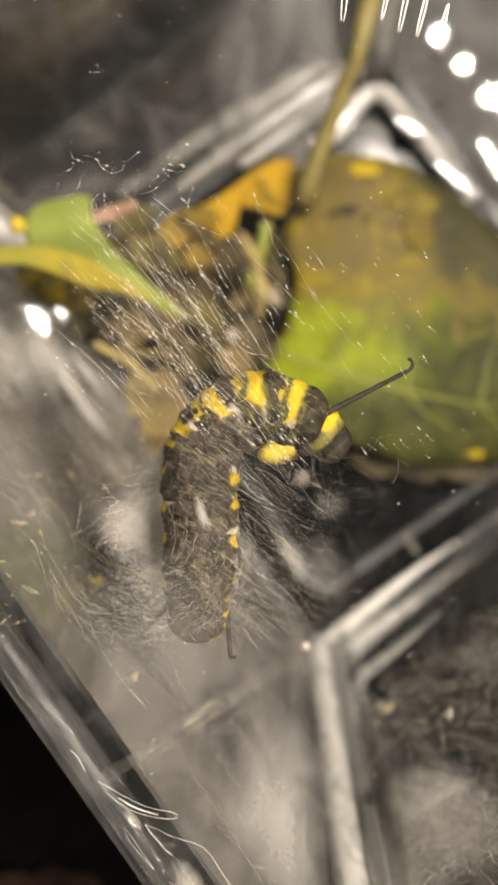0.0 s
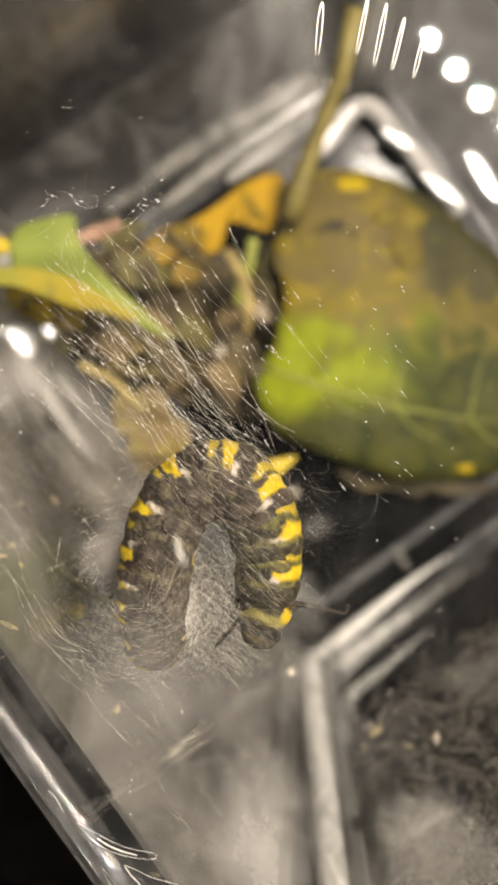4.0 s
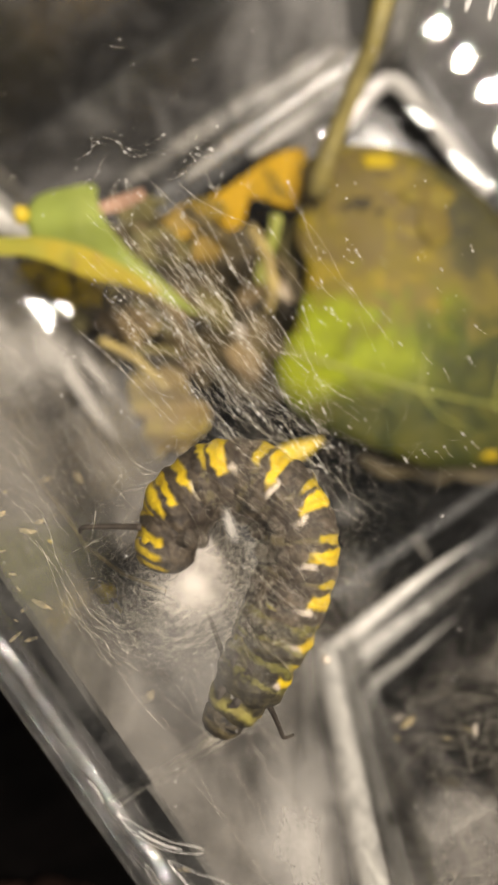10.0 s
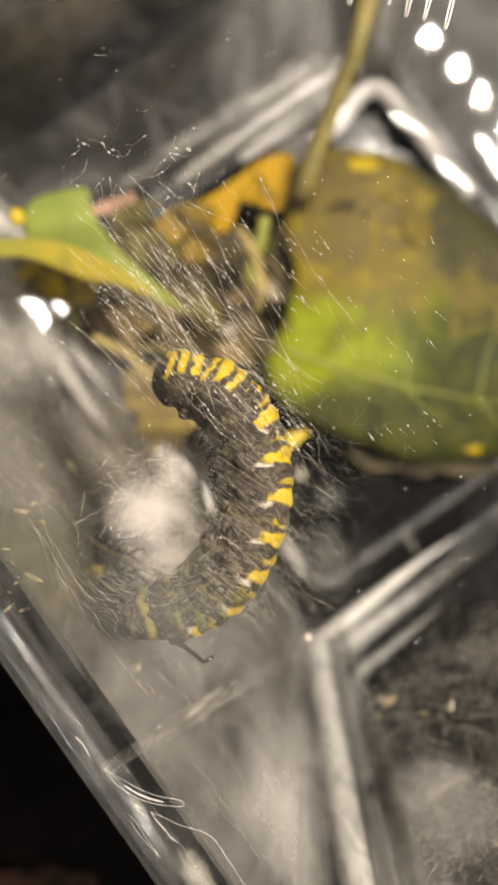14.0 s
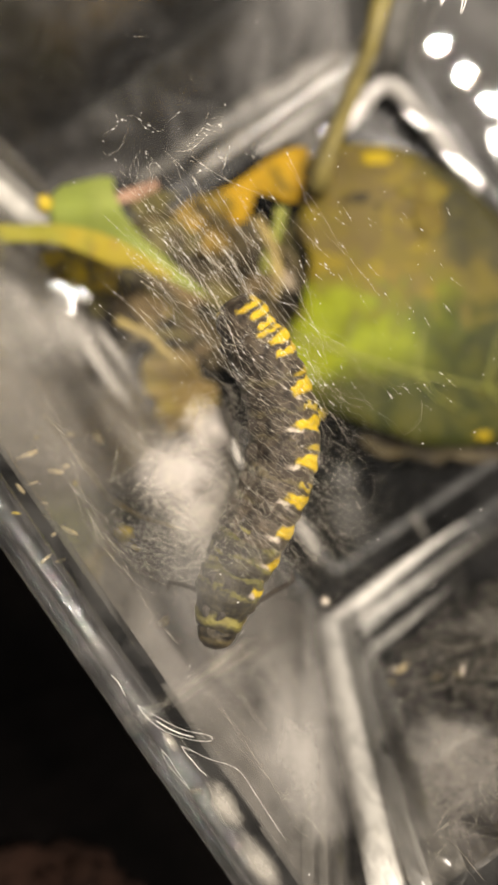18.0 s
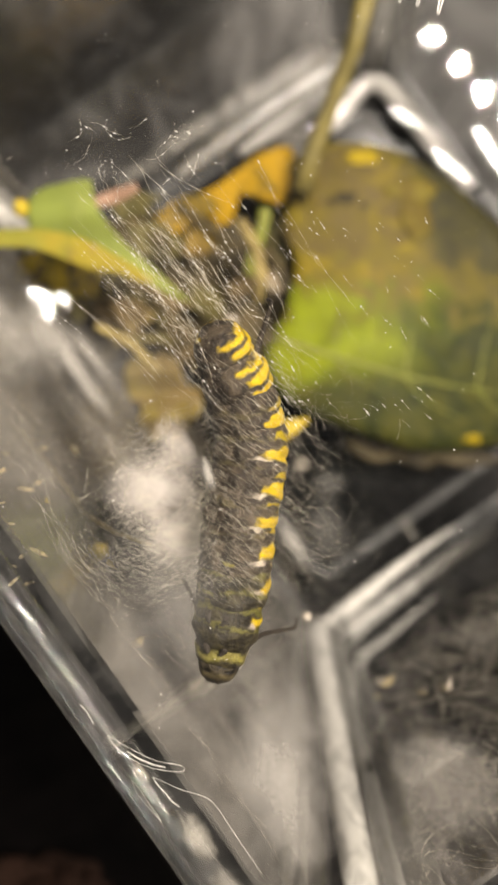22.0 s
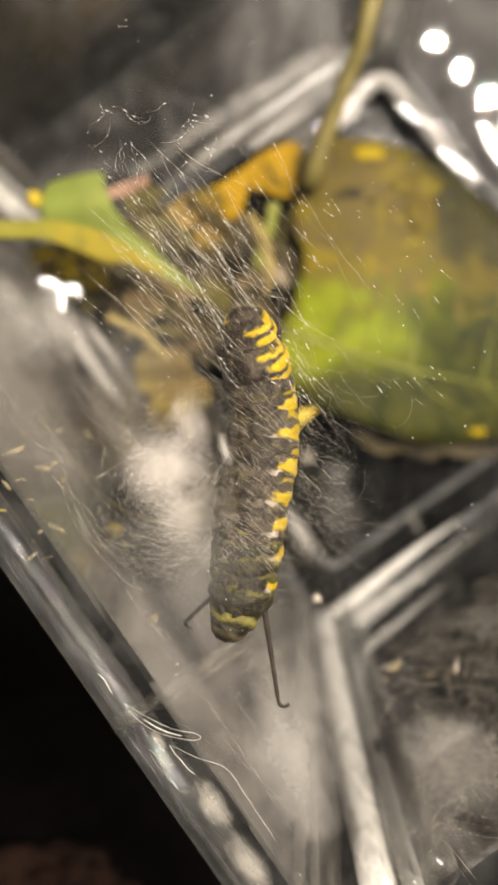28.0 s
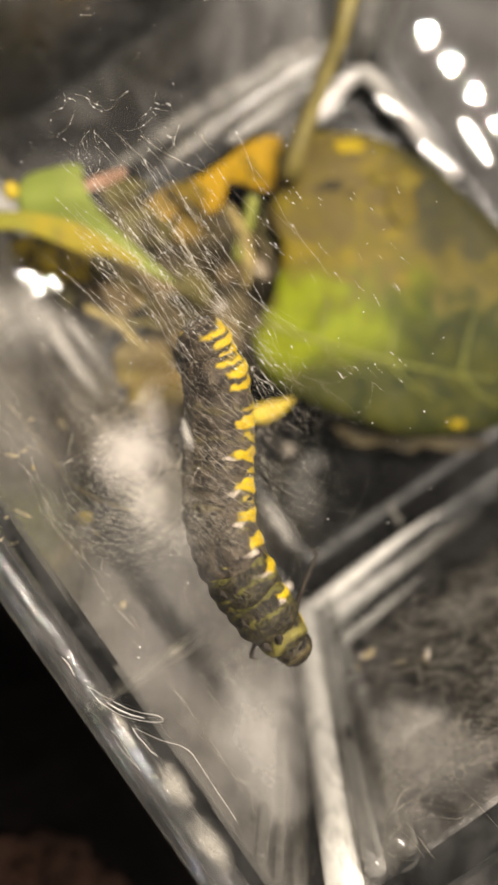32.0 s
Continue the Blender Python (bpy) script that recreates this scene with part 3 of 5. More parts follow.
def loop_rib(inset, z, radius, corner, sides=10):
    """A rounded rib that runs round the base."""
    pts = []
    a0, a1, b0, b1 = U0 + inset, U1 - inset, V0 + inset, V1 - inset
    for cu, cv, start in ((a0 + corner, b0 + corner, 180), (a1 - corner, b0 + corner, 270), (a1 - corner, b1 - corner, 0), (a0 + corner, b1 - corner, 90)):
        for k in range(9):
            w = math.radians(start + k * 11.25)
            pts.append(uv(cu + corner * math.cos(w), cv + corner * math.sin(w), z))
    return tube(bmesh.new(), pts + pts[:1], radius, sides)


box_part("base_rib", loop_rib(0.4, 0.8, 0.0010, 4), EDGE)
box_part("base_rib", loop_rib(-1.6, 4.5, 0.0010, 5), EDGE)
box_part("base_rib", loop_rib(8.6, 0.6, 0.0011, 2.5), EDGE)
for cu, cv, tu, tv in ((U0, V0, TU0, TV0), (U1, V0, TU1, TV0), (U1, V1, TU1, TV1), (U0, V1, TU0, TV1)):
    iu, iv = (1 if cu < 20 else -1), (1 if cv < 0 else -1)
    lean = 4.6 if (cu, cv) == (U0, V0) else 0.0
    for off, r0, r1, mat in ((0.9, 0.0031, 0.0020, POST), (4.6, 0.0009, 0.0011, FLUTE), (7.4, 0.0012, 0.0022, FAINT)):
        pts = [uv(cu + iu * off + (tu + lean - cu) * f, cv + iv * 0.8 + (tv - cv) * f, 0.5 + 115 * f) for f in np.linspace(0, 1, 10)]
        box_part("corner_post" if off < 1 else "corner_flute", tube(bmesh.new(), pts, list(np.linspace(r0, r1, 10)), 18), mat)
    for off, r0, mat in ((1.4, 0.0018, FAINT), (5.2, 0.0009, FAINT), (8.2, 0.0013, FAINT)):
        pts = [uv(cu + iu * 0.4 + (tu - cu) * f, cv + iv * off + (tv - cv) * f, 0.5 + 115 * f) for f in np.linspace(0, 1, 10)]
        box_part("corner_flute", tube(bmesh.new(), pts, list(r0 * (1 - np.linspace(0, 1, 10) ** 2 * 0.5)), 10), mat)
bm = bmesh.new()
ring = [(TU0, TV0), (TU1, TV0), (TU1, TV1), (TU0, TV1)]
outer = [(-30.5, -57.0), (TU1 + 7, -57.0), (TU1 + 7, TV1 + 7), (-30.5, TV1 + 7)]
for i in range(4):
    j = (i + 1) % 4
    slab(bm, [uv(*ring[i], 116), uv(*outer[i], 116), uv(*outer[j], 116), uv(*ring[j], 116)], 0.0007, (0, 0, 1))
box_part("rim", bm, RIM)

# whitened ribs; the faint ones paint soft streaks of light on the plastic
for pts, r, mat in (
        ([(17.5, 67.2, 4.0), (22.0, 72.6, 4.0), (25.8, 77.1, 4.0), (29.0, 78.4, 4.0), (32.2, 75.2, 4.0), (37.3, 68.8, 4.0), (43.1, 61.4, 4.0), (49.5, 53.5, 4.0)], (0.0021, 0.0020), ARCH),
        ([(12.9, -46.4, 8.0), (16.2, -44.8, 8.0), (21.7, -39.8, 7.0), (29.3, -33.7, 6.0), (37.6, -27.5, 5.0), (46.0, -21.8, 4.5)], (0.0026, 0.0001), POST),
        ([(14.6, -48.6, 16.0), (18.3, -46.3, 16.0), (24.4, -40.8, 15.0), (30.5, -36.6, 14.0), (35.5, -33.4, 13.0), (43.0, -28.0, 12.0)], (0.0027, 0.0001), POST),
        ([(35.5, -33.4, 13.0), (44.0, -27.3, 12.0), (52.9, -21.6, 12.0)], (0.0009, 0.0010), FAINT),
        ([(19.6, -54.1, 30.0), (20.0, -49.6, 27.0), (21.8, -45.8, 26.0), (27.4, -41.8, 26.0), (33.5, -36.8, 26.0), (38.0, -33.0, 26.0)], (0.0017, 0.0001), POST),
        ([(34.8, -20.5, 2.0), (35.9, -22.4, 3.0), (37.5, -25.1, 4.0)], (0.0009, 0.0004), FAINT),
        ([(-28.0, 52.3, 12.0), (-6.6, 66.9, 12.0), (16.1, 80.8, 12.0)], (0.0012, 0.0032), FAINT),
        ([(-13.9, 48.8, 30.0), (2.7, 61.1, 30.0), (20.5, 73.4, 30.0)], (0.0012, 0.0034), FAINT),
        ([(-1.7, 56.5, 20.0), (7.7, 63.2, 20.0), (19.4, 71.0, 20.0)], (0.0010, 0.0030), FLUTE)):
    box_part("moulded_rib", tube(bmesh.new(), [Vector(p) / 1000 for p in smooth_line(pts, 24)], list(np.linspace(*r, 24)), 14), mat)
# gently domed facets, added and tilted to mirror a lamp into the camera as highlights
for p, size, turn in zip([(36.1, 68.7, 6.0), (45.4, 57.9, 6.0), (52.3, 59.4, 12.0), (14.1, 66.5, 8.0), (-39.3, 19.3, 46.0), (-36.0, 24.6, 30.0)],
                         ((5.5, 1.9, 0.08), (6.0, 2.4, 0.10), (6.0, 2.6, 0.10), (3.2, 2.6, 0.09), (6.0, 4.0, 0.12), (1.6, 1.6, 0.05)), (-52, -52, -50, 40, -58, 0)):
    at = Vector(p) / 1000
    up = ((Vector((0.1996, 0.164, 0.60)) - at).normalized() + (Vector((0, 0, 0.2)) - at).normalized()).normalized()
    m = up.to_track_quat("Z", "Y").to_matrix().to_4x4() @ pose(0, 0, 0, 0, 0, turn)
    m.translation = at
    bm = lump(bmesh.new(), (0, 0, 0), [v / 1000 for v in size], 3, 0.0, 1.0, 5)
    bmesh.ops.transform(bm, matrix=m, verts=bm.verts)
    box_part("highlight_facet", bm, EDGE_GLOSS)

# ---- the lid on it ----
lid = base("container_lid", uv(28, 3, 119), "clear thin plastic lid with water marks, snapped on the box", "lid")
lid_at = Matrix.Translation(lid.location).inverted()


def lid_part(name, bm, mat, label=""):
    bmesh.ops.transform(bm, matrix=lid_at, verts=bm.verts)
    return part(name, bm, mat, lid, label)


bm = slab(bmesh.new(), [uv(-27, -53, 120), uv(106, -53, 120), uv(106, 91, 120), uv(-27, 91, 120)], 0.0004, (0, 0, 1))
lid_part("panel", bm, LID)
for k, (a, b) in enumerate((((-28.6, -54.5), (-28.6, 92)), ((-28.6, -54.5), (107, -54.5)))):
    pts = [uv(a[0] + (b[0] - a[0]) * f, a[1] + (b[1] - a[1]) * f, 119.4 + 0.15 * math.sin(f * 40)) for f in np.linspace(0, 1, 60)]
    lid_part("rolled_edge", tube(bmesh.new(), pts, 0.0016, 12), RIM)
    n = 1.9
    pts = [uv(a[0] + (b[0] - a[0]) * f - (n if k == 0 else 0), a[1] + (b[1] - a[1]) * f - (n if k else 0), 118.6) for f in np.linspace(0, 1, 60)]
    lid_part("snap_edge", tube(bmesh.new(), pts, 0.0008, 10), RIM)

# ---- leaves and litter on the base ----
def leaf(name, centre, outline, lift, mat, label, seed, at_z, category="leaf"):
    ob = base(name, (centre[0] / 1000, centre[1] / 1000, at_z / 1000), label, category)
    bm = blade(bmesh.new(), centre, outline, lift, seed=seed)
    bmesh.ops.transform(bm, matrix=Matrix.Translation(ob.location).inverted(), verts=bm.verts)
    part("blade", bm, mat, ob)
    return ob


BIG = [(8.9, 55.0), (17.1, 58.6), (28.9, 57.4), (40.6, 52.1), (50.6, 43.9), (64.1, 31.0), (70.0, 11.0), (59.4, -1.2), (50.2, -3.9), (35.9, -4.9), (27.7, -2.5), (17.1, 1.2), (7.8, 6.2), (3.6, 15.6), (7.7, 23.8), (9.5, 34.4), (7.1, 40.3), (8.9, 48.5)]
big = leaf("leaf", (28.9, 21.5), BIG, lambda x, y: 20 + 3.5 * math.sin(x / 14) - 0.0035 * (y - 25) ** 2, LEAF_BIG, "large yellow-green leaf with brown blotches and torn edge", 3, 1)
BIG_LIFT = lambda x, y: 20 + 3.5 * math.sin(x / 14) - 0.0035 * (y - 25) ** 2


def on_leaf(name, outline, centre, mat, seed, label):
    """A patch that lies on the large leaf's upper face."""
    bm = blade(bmesh.new(), centre, outline, lambda x, y: BIG_LIFT(x, y) + 0.25, 0.0001, 4, 0.0003, seed)
    bmesh.ops.transform(bm, matrix=Matrix.Translation(big.location).inverted(), verts=bm.verts)
    part(name, bm, mat, big, label)


def patch(x, y, rx, ry, seed, mat, name="patch", label=""):
    pick = random.Random(seed)
    ring = [(x + rx * pick.uniform(0.6, 1.15) * math.cos(a), y + ry * pick.uniform(0.6, 1.15) * math.sin(a)) for a in (0.52 * k for k in range(12))]
    on_leaf(name, ring, (x, y), mat, seed, label)


def vein(points, r):
    pts = [Vector((x, y, BIG_LIFT(x, y) + 0.2)) / 1000 - big.location for x, y in smooth_line(points, 14)]
    part("vein", tube(bmesh.new(), pts, list(np.linspace(r, r * 0.12, 14)), 8), VEIN, big)


MIDRIB = [(5.4, 18.4), (17.1, 14.2), (31.6, 10.2), (47.3, 7.6), (62.0, 6.9)]
vein(MIDRIB, 0.00055)
for a, b in ((1, (-4, 9)), (2, (-3, 14)), (3, (-2, 16)), (1, (5, -8)), (2, (7, -9)), (3, (8, -8))):
    x, y = MIDRIB[a]
    vein([(x, y), (x + b[0] * 0.3 + 2, y + b[1] * 0.5), (x + b[0] + 6, y + b[1])], 0.0003)
for k, (x, y, rx, ry, mat) in enumerate([(34.0, 43.0, 4.5, 5.0, 0), (33.6, 48.6, 5.7, 3.2, 0), (23.2, 55.2, 3.4, 1.7, 1), (20.0, 46.8, 2.5, 1.4, 2), (17.1, 45.9, 1.1, 0.9, 2), (23.6, 45.0, 1.0, 0.7, 2), (47.0, -2.4, 2.4, 0.9, 1), (12.4, 48.5, 2.9, 4.5, 0)]):
    patch(x, y, rx, ry, 60 + k, (WITHERED, GOLDPATCH, ROT)[mat], ("withered_patch", "yellow_patch", "rot_spot")[mat])
GOLD = [(9.1, 57.9), (3.0, 57.0), (-2.9, 52.9), (-8.1, 49.4), (-15.2, 46.7), (-19.0, 42.3), (-15.5, 39.6), (-12.0, 43.5), (-8.1, 44.0), (-5.8, 42.0), (-3.1, 43.5), (-3.8, 47.3), (0.1, 50.6), (3.7, 52.0), (5.9, 46.7), (7.9, 47.6), (8.9, 52.0)]
leaf("leaf_piece", (-1.7, 49.1), GOLD, lambda x, y: 18 + 0.03 * (x + 4) ** 2 * 0.2, LEAF_GOLD, "torn golden-orange withered leaf piece", 7, 1)
bm = tube(bmesh.new(), [Vector(p) / 1000 for p in [(10.7, 47.3, 24.0), (12.5, 53.6, 26.0), (16.0, 62.3, 30.0), (20.0, 71.6, 34.0), (22.3, 81.5, 40.0)]], [0.0024, 0.0020, 0.0016, 0.0017, 0.0020], 12)
part("stalk", bm, STEM, None)
bpy.data.objects["stalk"].parent = big
bpy.data.objects["stalk"].matrix_parent_inverse = Matrix.Translation(big.location).inverted()
SMALL = [(-38.1, 39.4), (-36.6, 41.2), (-33.2, 42.2), (-27.9, 42.6), (-26.9, 39.5), (-24.9, 35.1), (-21.0, 30.8), (-16.6, 26.9), (-12.7, 23.0), (-10.3, 20.6), (-13.7, 21.8), (-18.6, 24.7), (-24.4, 27.8), (-31.2, 31.0), (-37.0, 32.4), (-38.4, 36.5)]
leaf("leaf", (-29.5, 35.0), SMALL, lambda x, y: 49 + 0.12 * (x + 25) + 1.6 * math.sin((y - 33) * 0.45), LEAF_GREEN, "small bright green folded leaf piece", 11, 3)
RIMP = [(-50.0, 32.5), (-43.0, 32.6), (-37.3, 32.8), (-32.5, 32.2), (-27.8, 30.9), (-22.5, 28.3), (-18.1, 25.7), (-14.6, 23.3), (-18.2, 24.1), (-22.6, 25.5), (-26.8, 25.9), (-32.5, 28.1), (-37.3, 29.5), (-43.0, 29.6), (-50.0, 29.6)]
leaf("leaf_piece", (-32.0, 30.2), RIMP, lambda x, y: 53 - 0.1 * abs(y - 30.4) ** 1.5 - 0.08 * max(0, x + 22), LEAF_RIM, "curled yellow leaf margin beside the green leaf", 12, 3)
YB = [(2.7, -0.9), (5.6, 0.3), (10.2, 0.9), (9.1, -0.6), (7.1, -2.3), (4.6, -3.2), (2.2, -2.6)]
leaf("leaf_scrap", (6.8, -1.0), YB, lambda x, y: 50, YELLOW_BIT, "bright yellow leaf scrap caught in the silk", 13, 45)
TANP = [(-24.8, 11.7), (-22.6, 14.9), (-20.2, 13.2), (-17.8, 14.8), (-14.0, 12.6), (-12.4, 8.5), (-9.6, 6.9), (-9.2, 3.0), (-12.0, 0.2), (-13.5, -2.9), (-16.6, -1.4), (-19.9, -3.5), (-22.3, 0.4), (-21.4, 4.0), (-24.7, 6.5)]
leaf("leaf_scrap", (-17.0, 5.6), TANP, lambda x, y: 35 + 0.5 * x + 2.0 * math.sin(y * 0.7), LEAF_TAN, "tan withered leaf scrap hung in the web", 14, 55)
BRN = [(20.9, -2.4), (26.0, -3.0), (32.7, -4.0), (42.5, -4.6), (50.1, -5.5), (55.0, -7.0), (47.0, -8.4), (41.0, -7.2), (37.6, -8.6), (31.0, -6.5), (27.0, -7.3), (23.1, -5.1)]
leaf("leaf_piece", (36.5, -5.9), BRN, lambda x, y: 12, DRY, "brown dry leaf edge under the large leaf", 15, 1)
LITTER = [(-58.5, 36.8), (-47.6, 38.6), (-36.8, 36.8), (-27.1, 33.2), (-16.2, 27.2), (-11.3, 17.5), (-18.5, 12.6), (-27.0, 17.4), (-31.8, 12.6), (-36.7, 22.3), (-44.0, 27.1), (-52.4, 30.7)]
leaf("leaf", (-31.9, 27.1), LITTER, lambda x, y: 14 + 0.05 * x, DRY, "blackish brown decayed leaf in the litter", 17, 1)
for k, (x, y) in enumerate([(-40.4, 31.9), (-33.1, 26.8), (-26.9, 22.4), (-21.8, 20.1), (-29.7, 30.2), (-16.2, 16.8), (-36.4, 24.6)]
):
    ob = part("stem_bit", tube(bmesh.new(), [(-0.004 - 0.0006 * k, 0, 0), (-0.001, 0.0006, 0.0004), (0.002, -0.0004, 0.0002), (0.0045, 0.0003, 0)], [0.0005, 0.0007, 0.0006, 0.0004], 9), (TAN, STEM, DRY, TAN, PINKISH, STEM, TAN)[k])
    ob.location = (x / 1000, y / 1000, 0.026)
    ob.rotation_euler = (0.1, 0.05, radians(-70 + 37 * k % 120))
    tagged(ob, "short dry stem bit lying in the leaf litter", "stem", "stem bits in the litter")
DARKL = [(-41.2, 39.0), (-26.4, 45.2), (-15.3, 47.7), (3.3, 42.8), (10.8, 34.1), (10.8, 15.6), (3.4, 8.1), (-9.0, 13.0), (-18.9, 22.9), (-36.2, 30.3)]
leaf("leaf", (-12.7, 30.4), DARKL, lambda x, y: 10, DRY, "dark brown dead leaf lying on the base", 16, 1)
pick = random.Random(31)


def scrap(x, y, z, rx, ry, turn, mat, label, category="leaf"):
    """A small torn and curled piece of leaf in the litter."""
    a0 = radians(turn)
    ring = []
    for k in range(11):
        a = 2 * math.pi * k / 11
        px, py = rx * pick.uniform(0.65, 1.2) * math.cos(a), ry * pick.uniform(0.65, 1.2) * math.sin(a)
        ring.append((x + px * math.cos(a0) - py * math.sin(a0), y + px * math.sin(a0) + py * math.cos(a0)))
    curl, tilt = pick.uniform(0.02, 0.10), pick.uniform(-0.4, 0.4)
    ob = leaf("leaf_scrap", (x, y), ring, lambda u, v: z + curl * (u - x) ** 2 + tilt * (v - y), mat, label, pick.random() * 50, z - 6, category)
    ob["group"] = "scraps in the litter"


for x, y, z, rx, ry, turn, mat, label in (
        (-23.3, 45.0, 22, 4.5, 3.2, 10, OLIVE_DRY, "dark olive scrap of dead leaf in the litter"),
        (-18.3, 37.5, 22, 6.5, 3.6, -20, OLIVE_DRY, "dark olive scrap of dead leaf in the litter"),
        (-10.0, 38.5, 18, 4.0, 3.0, 30, AMBER, "amber scrap of withered leaf in the litter"),
        (-15.0, 43.0, 19, 3.5, 2.2, 15, AMBER, "amber scrap of withered leaf in the litter"),
        (6.0, 30.0, 20, 3.2, 2.2, -30, PALE_DRY, "pale dry scrap of leaf beside the large leaf"),
        (-25.1, 22.5, 27, 6.0, 4.0, -35, TAN_DRY, "tan brown scrap of dead leaf in the litter"),
        (-33.6, 24.7, 27, 2.6, 3.8, 10, OLIVE_DRY, "olive scrap of dead leaf in the litter"),
        (-17.0, 26.5, 24, 6.0, 3.0, -40, TAN_DRY, "tan brown scrap of dead leaf in the litter"),
        (-9.0, 25.5, 20, 5.0, 3.2, -45, OLIVE_DRY, "dark olive scrap of dead leaf in the litter"),
        (-3.0, 16.5, 20, 5.0, 2.6, -50, TAN_DRY, "tan brown scrap of dead leaf in the litter"),
        (7.0, 39.5, 16, 2.2, 5.0, 5, OLIVE_DRY, "dark olive scrap of dead leaf in the litter"),
        (-30.0, 35.5, 16, 6.0, 3.0, -15, OLIVE_DRY, "olive scrap of dead leaf in the litter"),
        (-1.5, 29.5, 18, 3.2, 2.4, 60, TAN_DRY, "tan brown scrap of dead leaf in the litter"),
        (-14.0, 17.0, 24, 5.0, 2.6, -55, TAN_DRY, "tan brown scrap of dead leaf in the litter")):
    scrap(x, y, z, rx, ry, turn, mat, label)
for _ in range(24):
    x = pick.uniform(-34, 4)
    y = 30 - 0.35 * (x + 12) + pick.gauss(0, 7)
    scrap(x, y, pick.uniform(14, 25), pick.uniform(1.2, 3.4), pick.uniform(0.7, 1.7), pick.uniform(-75, 10), pick.choice((TAN_DRY, OLIVE_DRY, OLIVE_DRY, DRY, DRY)), "small crumpled scrap of dead leaf in the litter")
bm = tube(bmesh.new(), [Vector(p) / 1000 for p in [(-26.3, 37.9, 50.0), (-22.9, 38.9, 50.0), (-19.1, 39.9, 52.0)]], [0.001, 0.0013, 0.0009], 10, 0.5)
tagged(part("stalk_piece", bm, PINKISH), "short pinkish dry stalk piece", "stalk")

for pts, r, mat, label in (
        ([(-1.7, 39.9, 30.0), (1.6, 33.9, 32.0), (2.4, 28.0, 34.0), (1.6, 24.3, 30.0)], 0.0011, TAN, "pale withered stalk standing among the leaves"),
        ([(3.4, 43.3, 26.0), (2.6, 38.5, 25.0), (0.9, 34.0, 23.0), (0.2, 31.0, 22.0)], 0.0012, VEIN, "pale green stalk standing among the leaves"),
        ([(-46.2, 35.4, 20.0), (-34.9, 31.6, 24.0), (-22.5, 25.7, 22.0), (-14.5, 19.0, 20.0)], 0.0012, STEM, "dull olive stem lying on the base"),
        ([(-31.6, 27.6, 30.0), (-25.0, 29.8, 30.0), (-17.4, 24.6, 28.0), (-11.6, 15.4, 30.0)], 0.0009, DRY, "dark brown dry stalk lying on the base"),
        ([(-14.6, 46.1, 20.0), (-4.0, 37.9, 20.0), (5.3, 35.1, 22.0), (8.9, 26.1, 20.0)], 0.0009, DRY, "dark brown dry stalk under the golden leaf"),
        ([(-26.3, 16.7, 50.0), (-20.1, 13.5, 52.0), (-15.0, 8.4, 55.0)], 0.0008, TAN, "pale withered stalk hung in the silk")):
    tagged(part("stalk_piece", tube(bmesh.new(), [Vector(p) / 1000 for p in smooth_line(pts, 14)], r, 10, 0.8), mat), label, "stalk")
for k, (p, r, mat) in enumerate(zip([(6.3, 32.2, 12.0), (-3.4, 21.9, 20.0), (-37.6, 35.4, 56.0), (-36.1, 31.5, 30.0), (-29.2, 21.4, 20.0), (12.1, -8.0, 0.0), (7.3, -26.4, 85.0)],
                                 (1.6, 1.0, 1.3, 0.9, 1.2, 1.0, 0.55), (0, 0, 1, 1, 0, 0, 2))):
    ob = part("pellet", lump(bmesh.new(), (0, 0, 0), (r * 0.001, r * 0.0011, r * 0.001), 40 + k, 0.2, 1.5, 3), (PALE_CRUMB, YELLOW_BIT, PALE_CRUMB)[mat])
    ob.location = Vector(p) / 1000
    tagged(ob, "rounded yellow bud among the leaves" if mat == 1 else "pale rounded crumb among the litter", "pellet", "crumbs in the litter")

# ---- white silk pad ----
PADS = [(-9.7, -8.8, 108.0), (-7.1, -3.9, 108.4), (-7.3, -13.2, 108.2)]
pad = base("silk_pad", Vector(PADS[0]) / 1000, "white cottony silk pad spun under the lid", "silk")
wool = np.random.default_rng(9)
fluff = []


def sheet(name, mat, parent, at, sx, sy, turn, dome=0.0, ripple=0.3, height=0.001, tip=0.0):
    """A thin curved sheet of silk, one unit in radius, set to its size in millimetres."""
    bm = bmesh.new()
    bmesh.ops.create_grid(bm, x_segments=14, y_segments=14, size=1.0)
    for v in bm.verts:
        v.co.z = dome * (1 - v.co.x ** 2 - v.co.y ** 2) + ripple * noise.noise(Vector((v.co.x * 1.6, v.co.y * 1.6, turn)))
    ob = part(name, bm, mat, parent)
    ob.matrix_basis = Matrix.Translation(Vector(at) / 1000 - parent.location) @ pose(0, 0, 0, 0, tip, turn) @ Matrix.Diagonal((sx / 1000, sy / 1000, height, 1))
    return ob


for k, (p, s) in enumerate(zip(PADS, ((6.8, 5.4, 1.2), (3.8, 4.8, 1.0), (5.2, 5.4, 0.9)))):
    sheet("tuft", PAD_VEIL, pad, p, s[0], s[1], 25 * k, 0.8, 0.9)
    for _ in range(700):
        n = wool.normal(0, 0.45, 3) * np.array(s)
        way = np.array((-0.75, -0.55, 0.0)) * wool.choice((-1, 1)) + wool.normal(0, 0.55, 3)
        way /= np.linalg.norm(way)
        bend = wool.normal(0, 0.5, 3)
        f = np.linspace(-0.5, 0.5, 7)[:, None]
        span = wool.uniform(0.8, 3.2)
        fluff.append((n + way * f * span + bend * f * f * span + np.array(p) - np.array(PADS[0])) / 1000)
sheet("tuft", FILM, pad, (-4.3, -6.6, 118.7), 0.75, 2.3, 18, 0.8, 0.6, 0.0003)
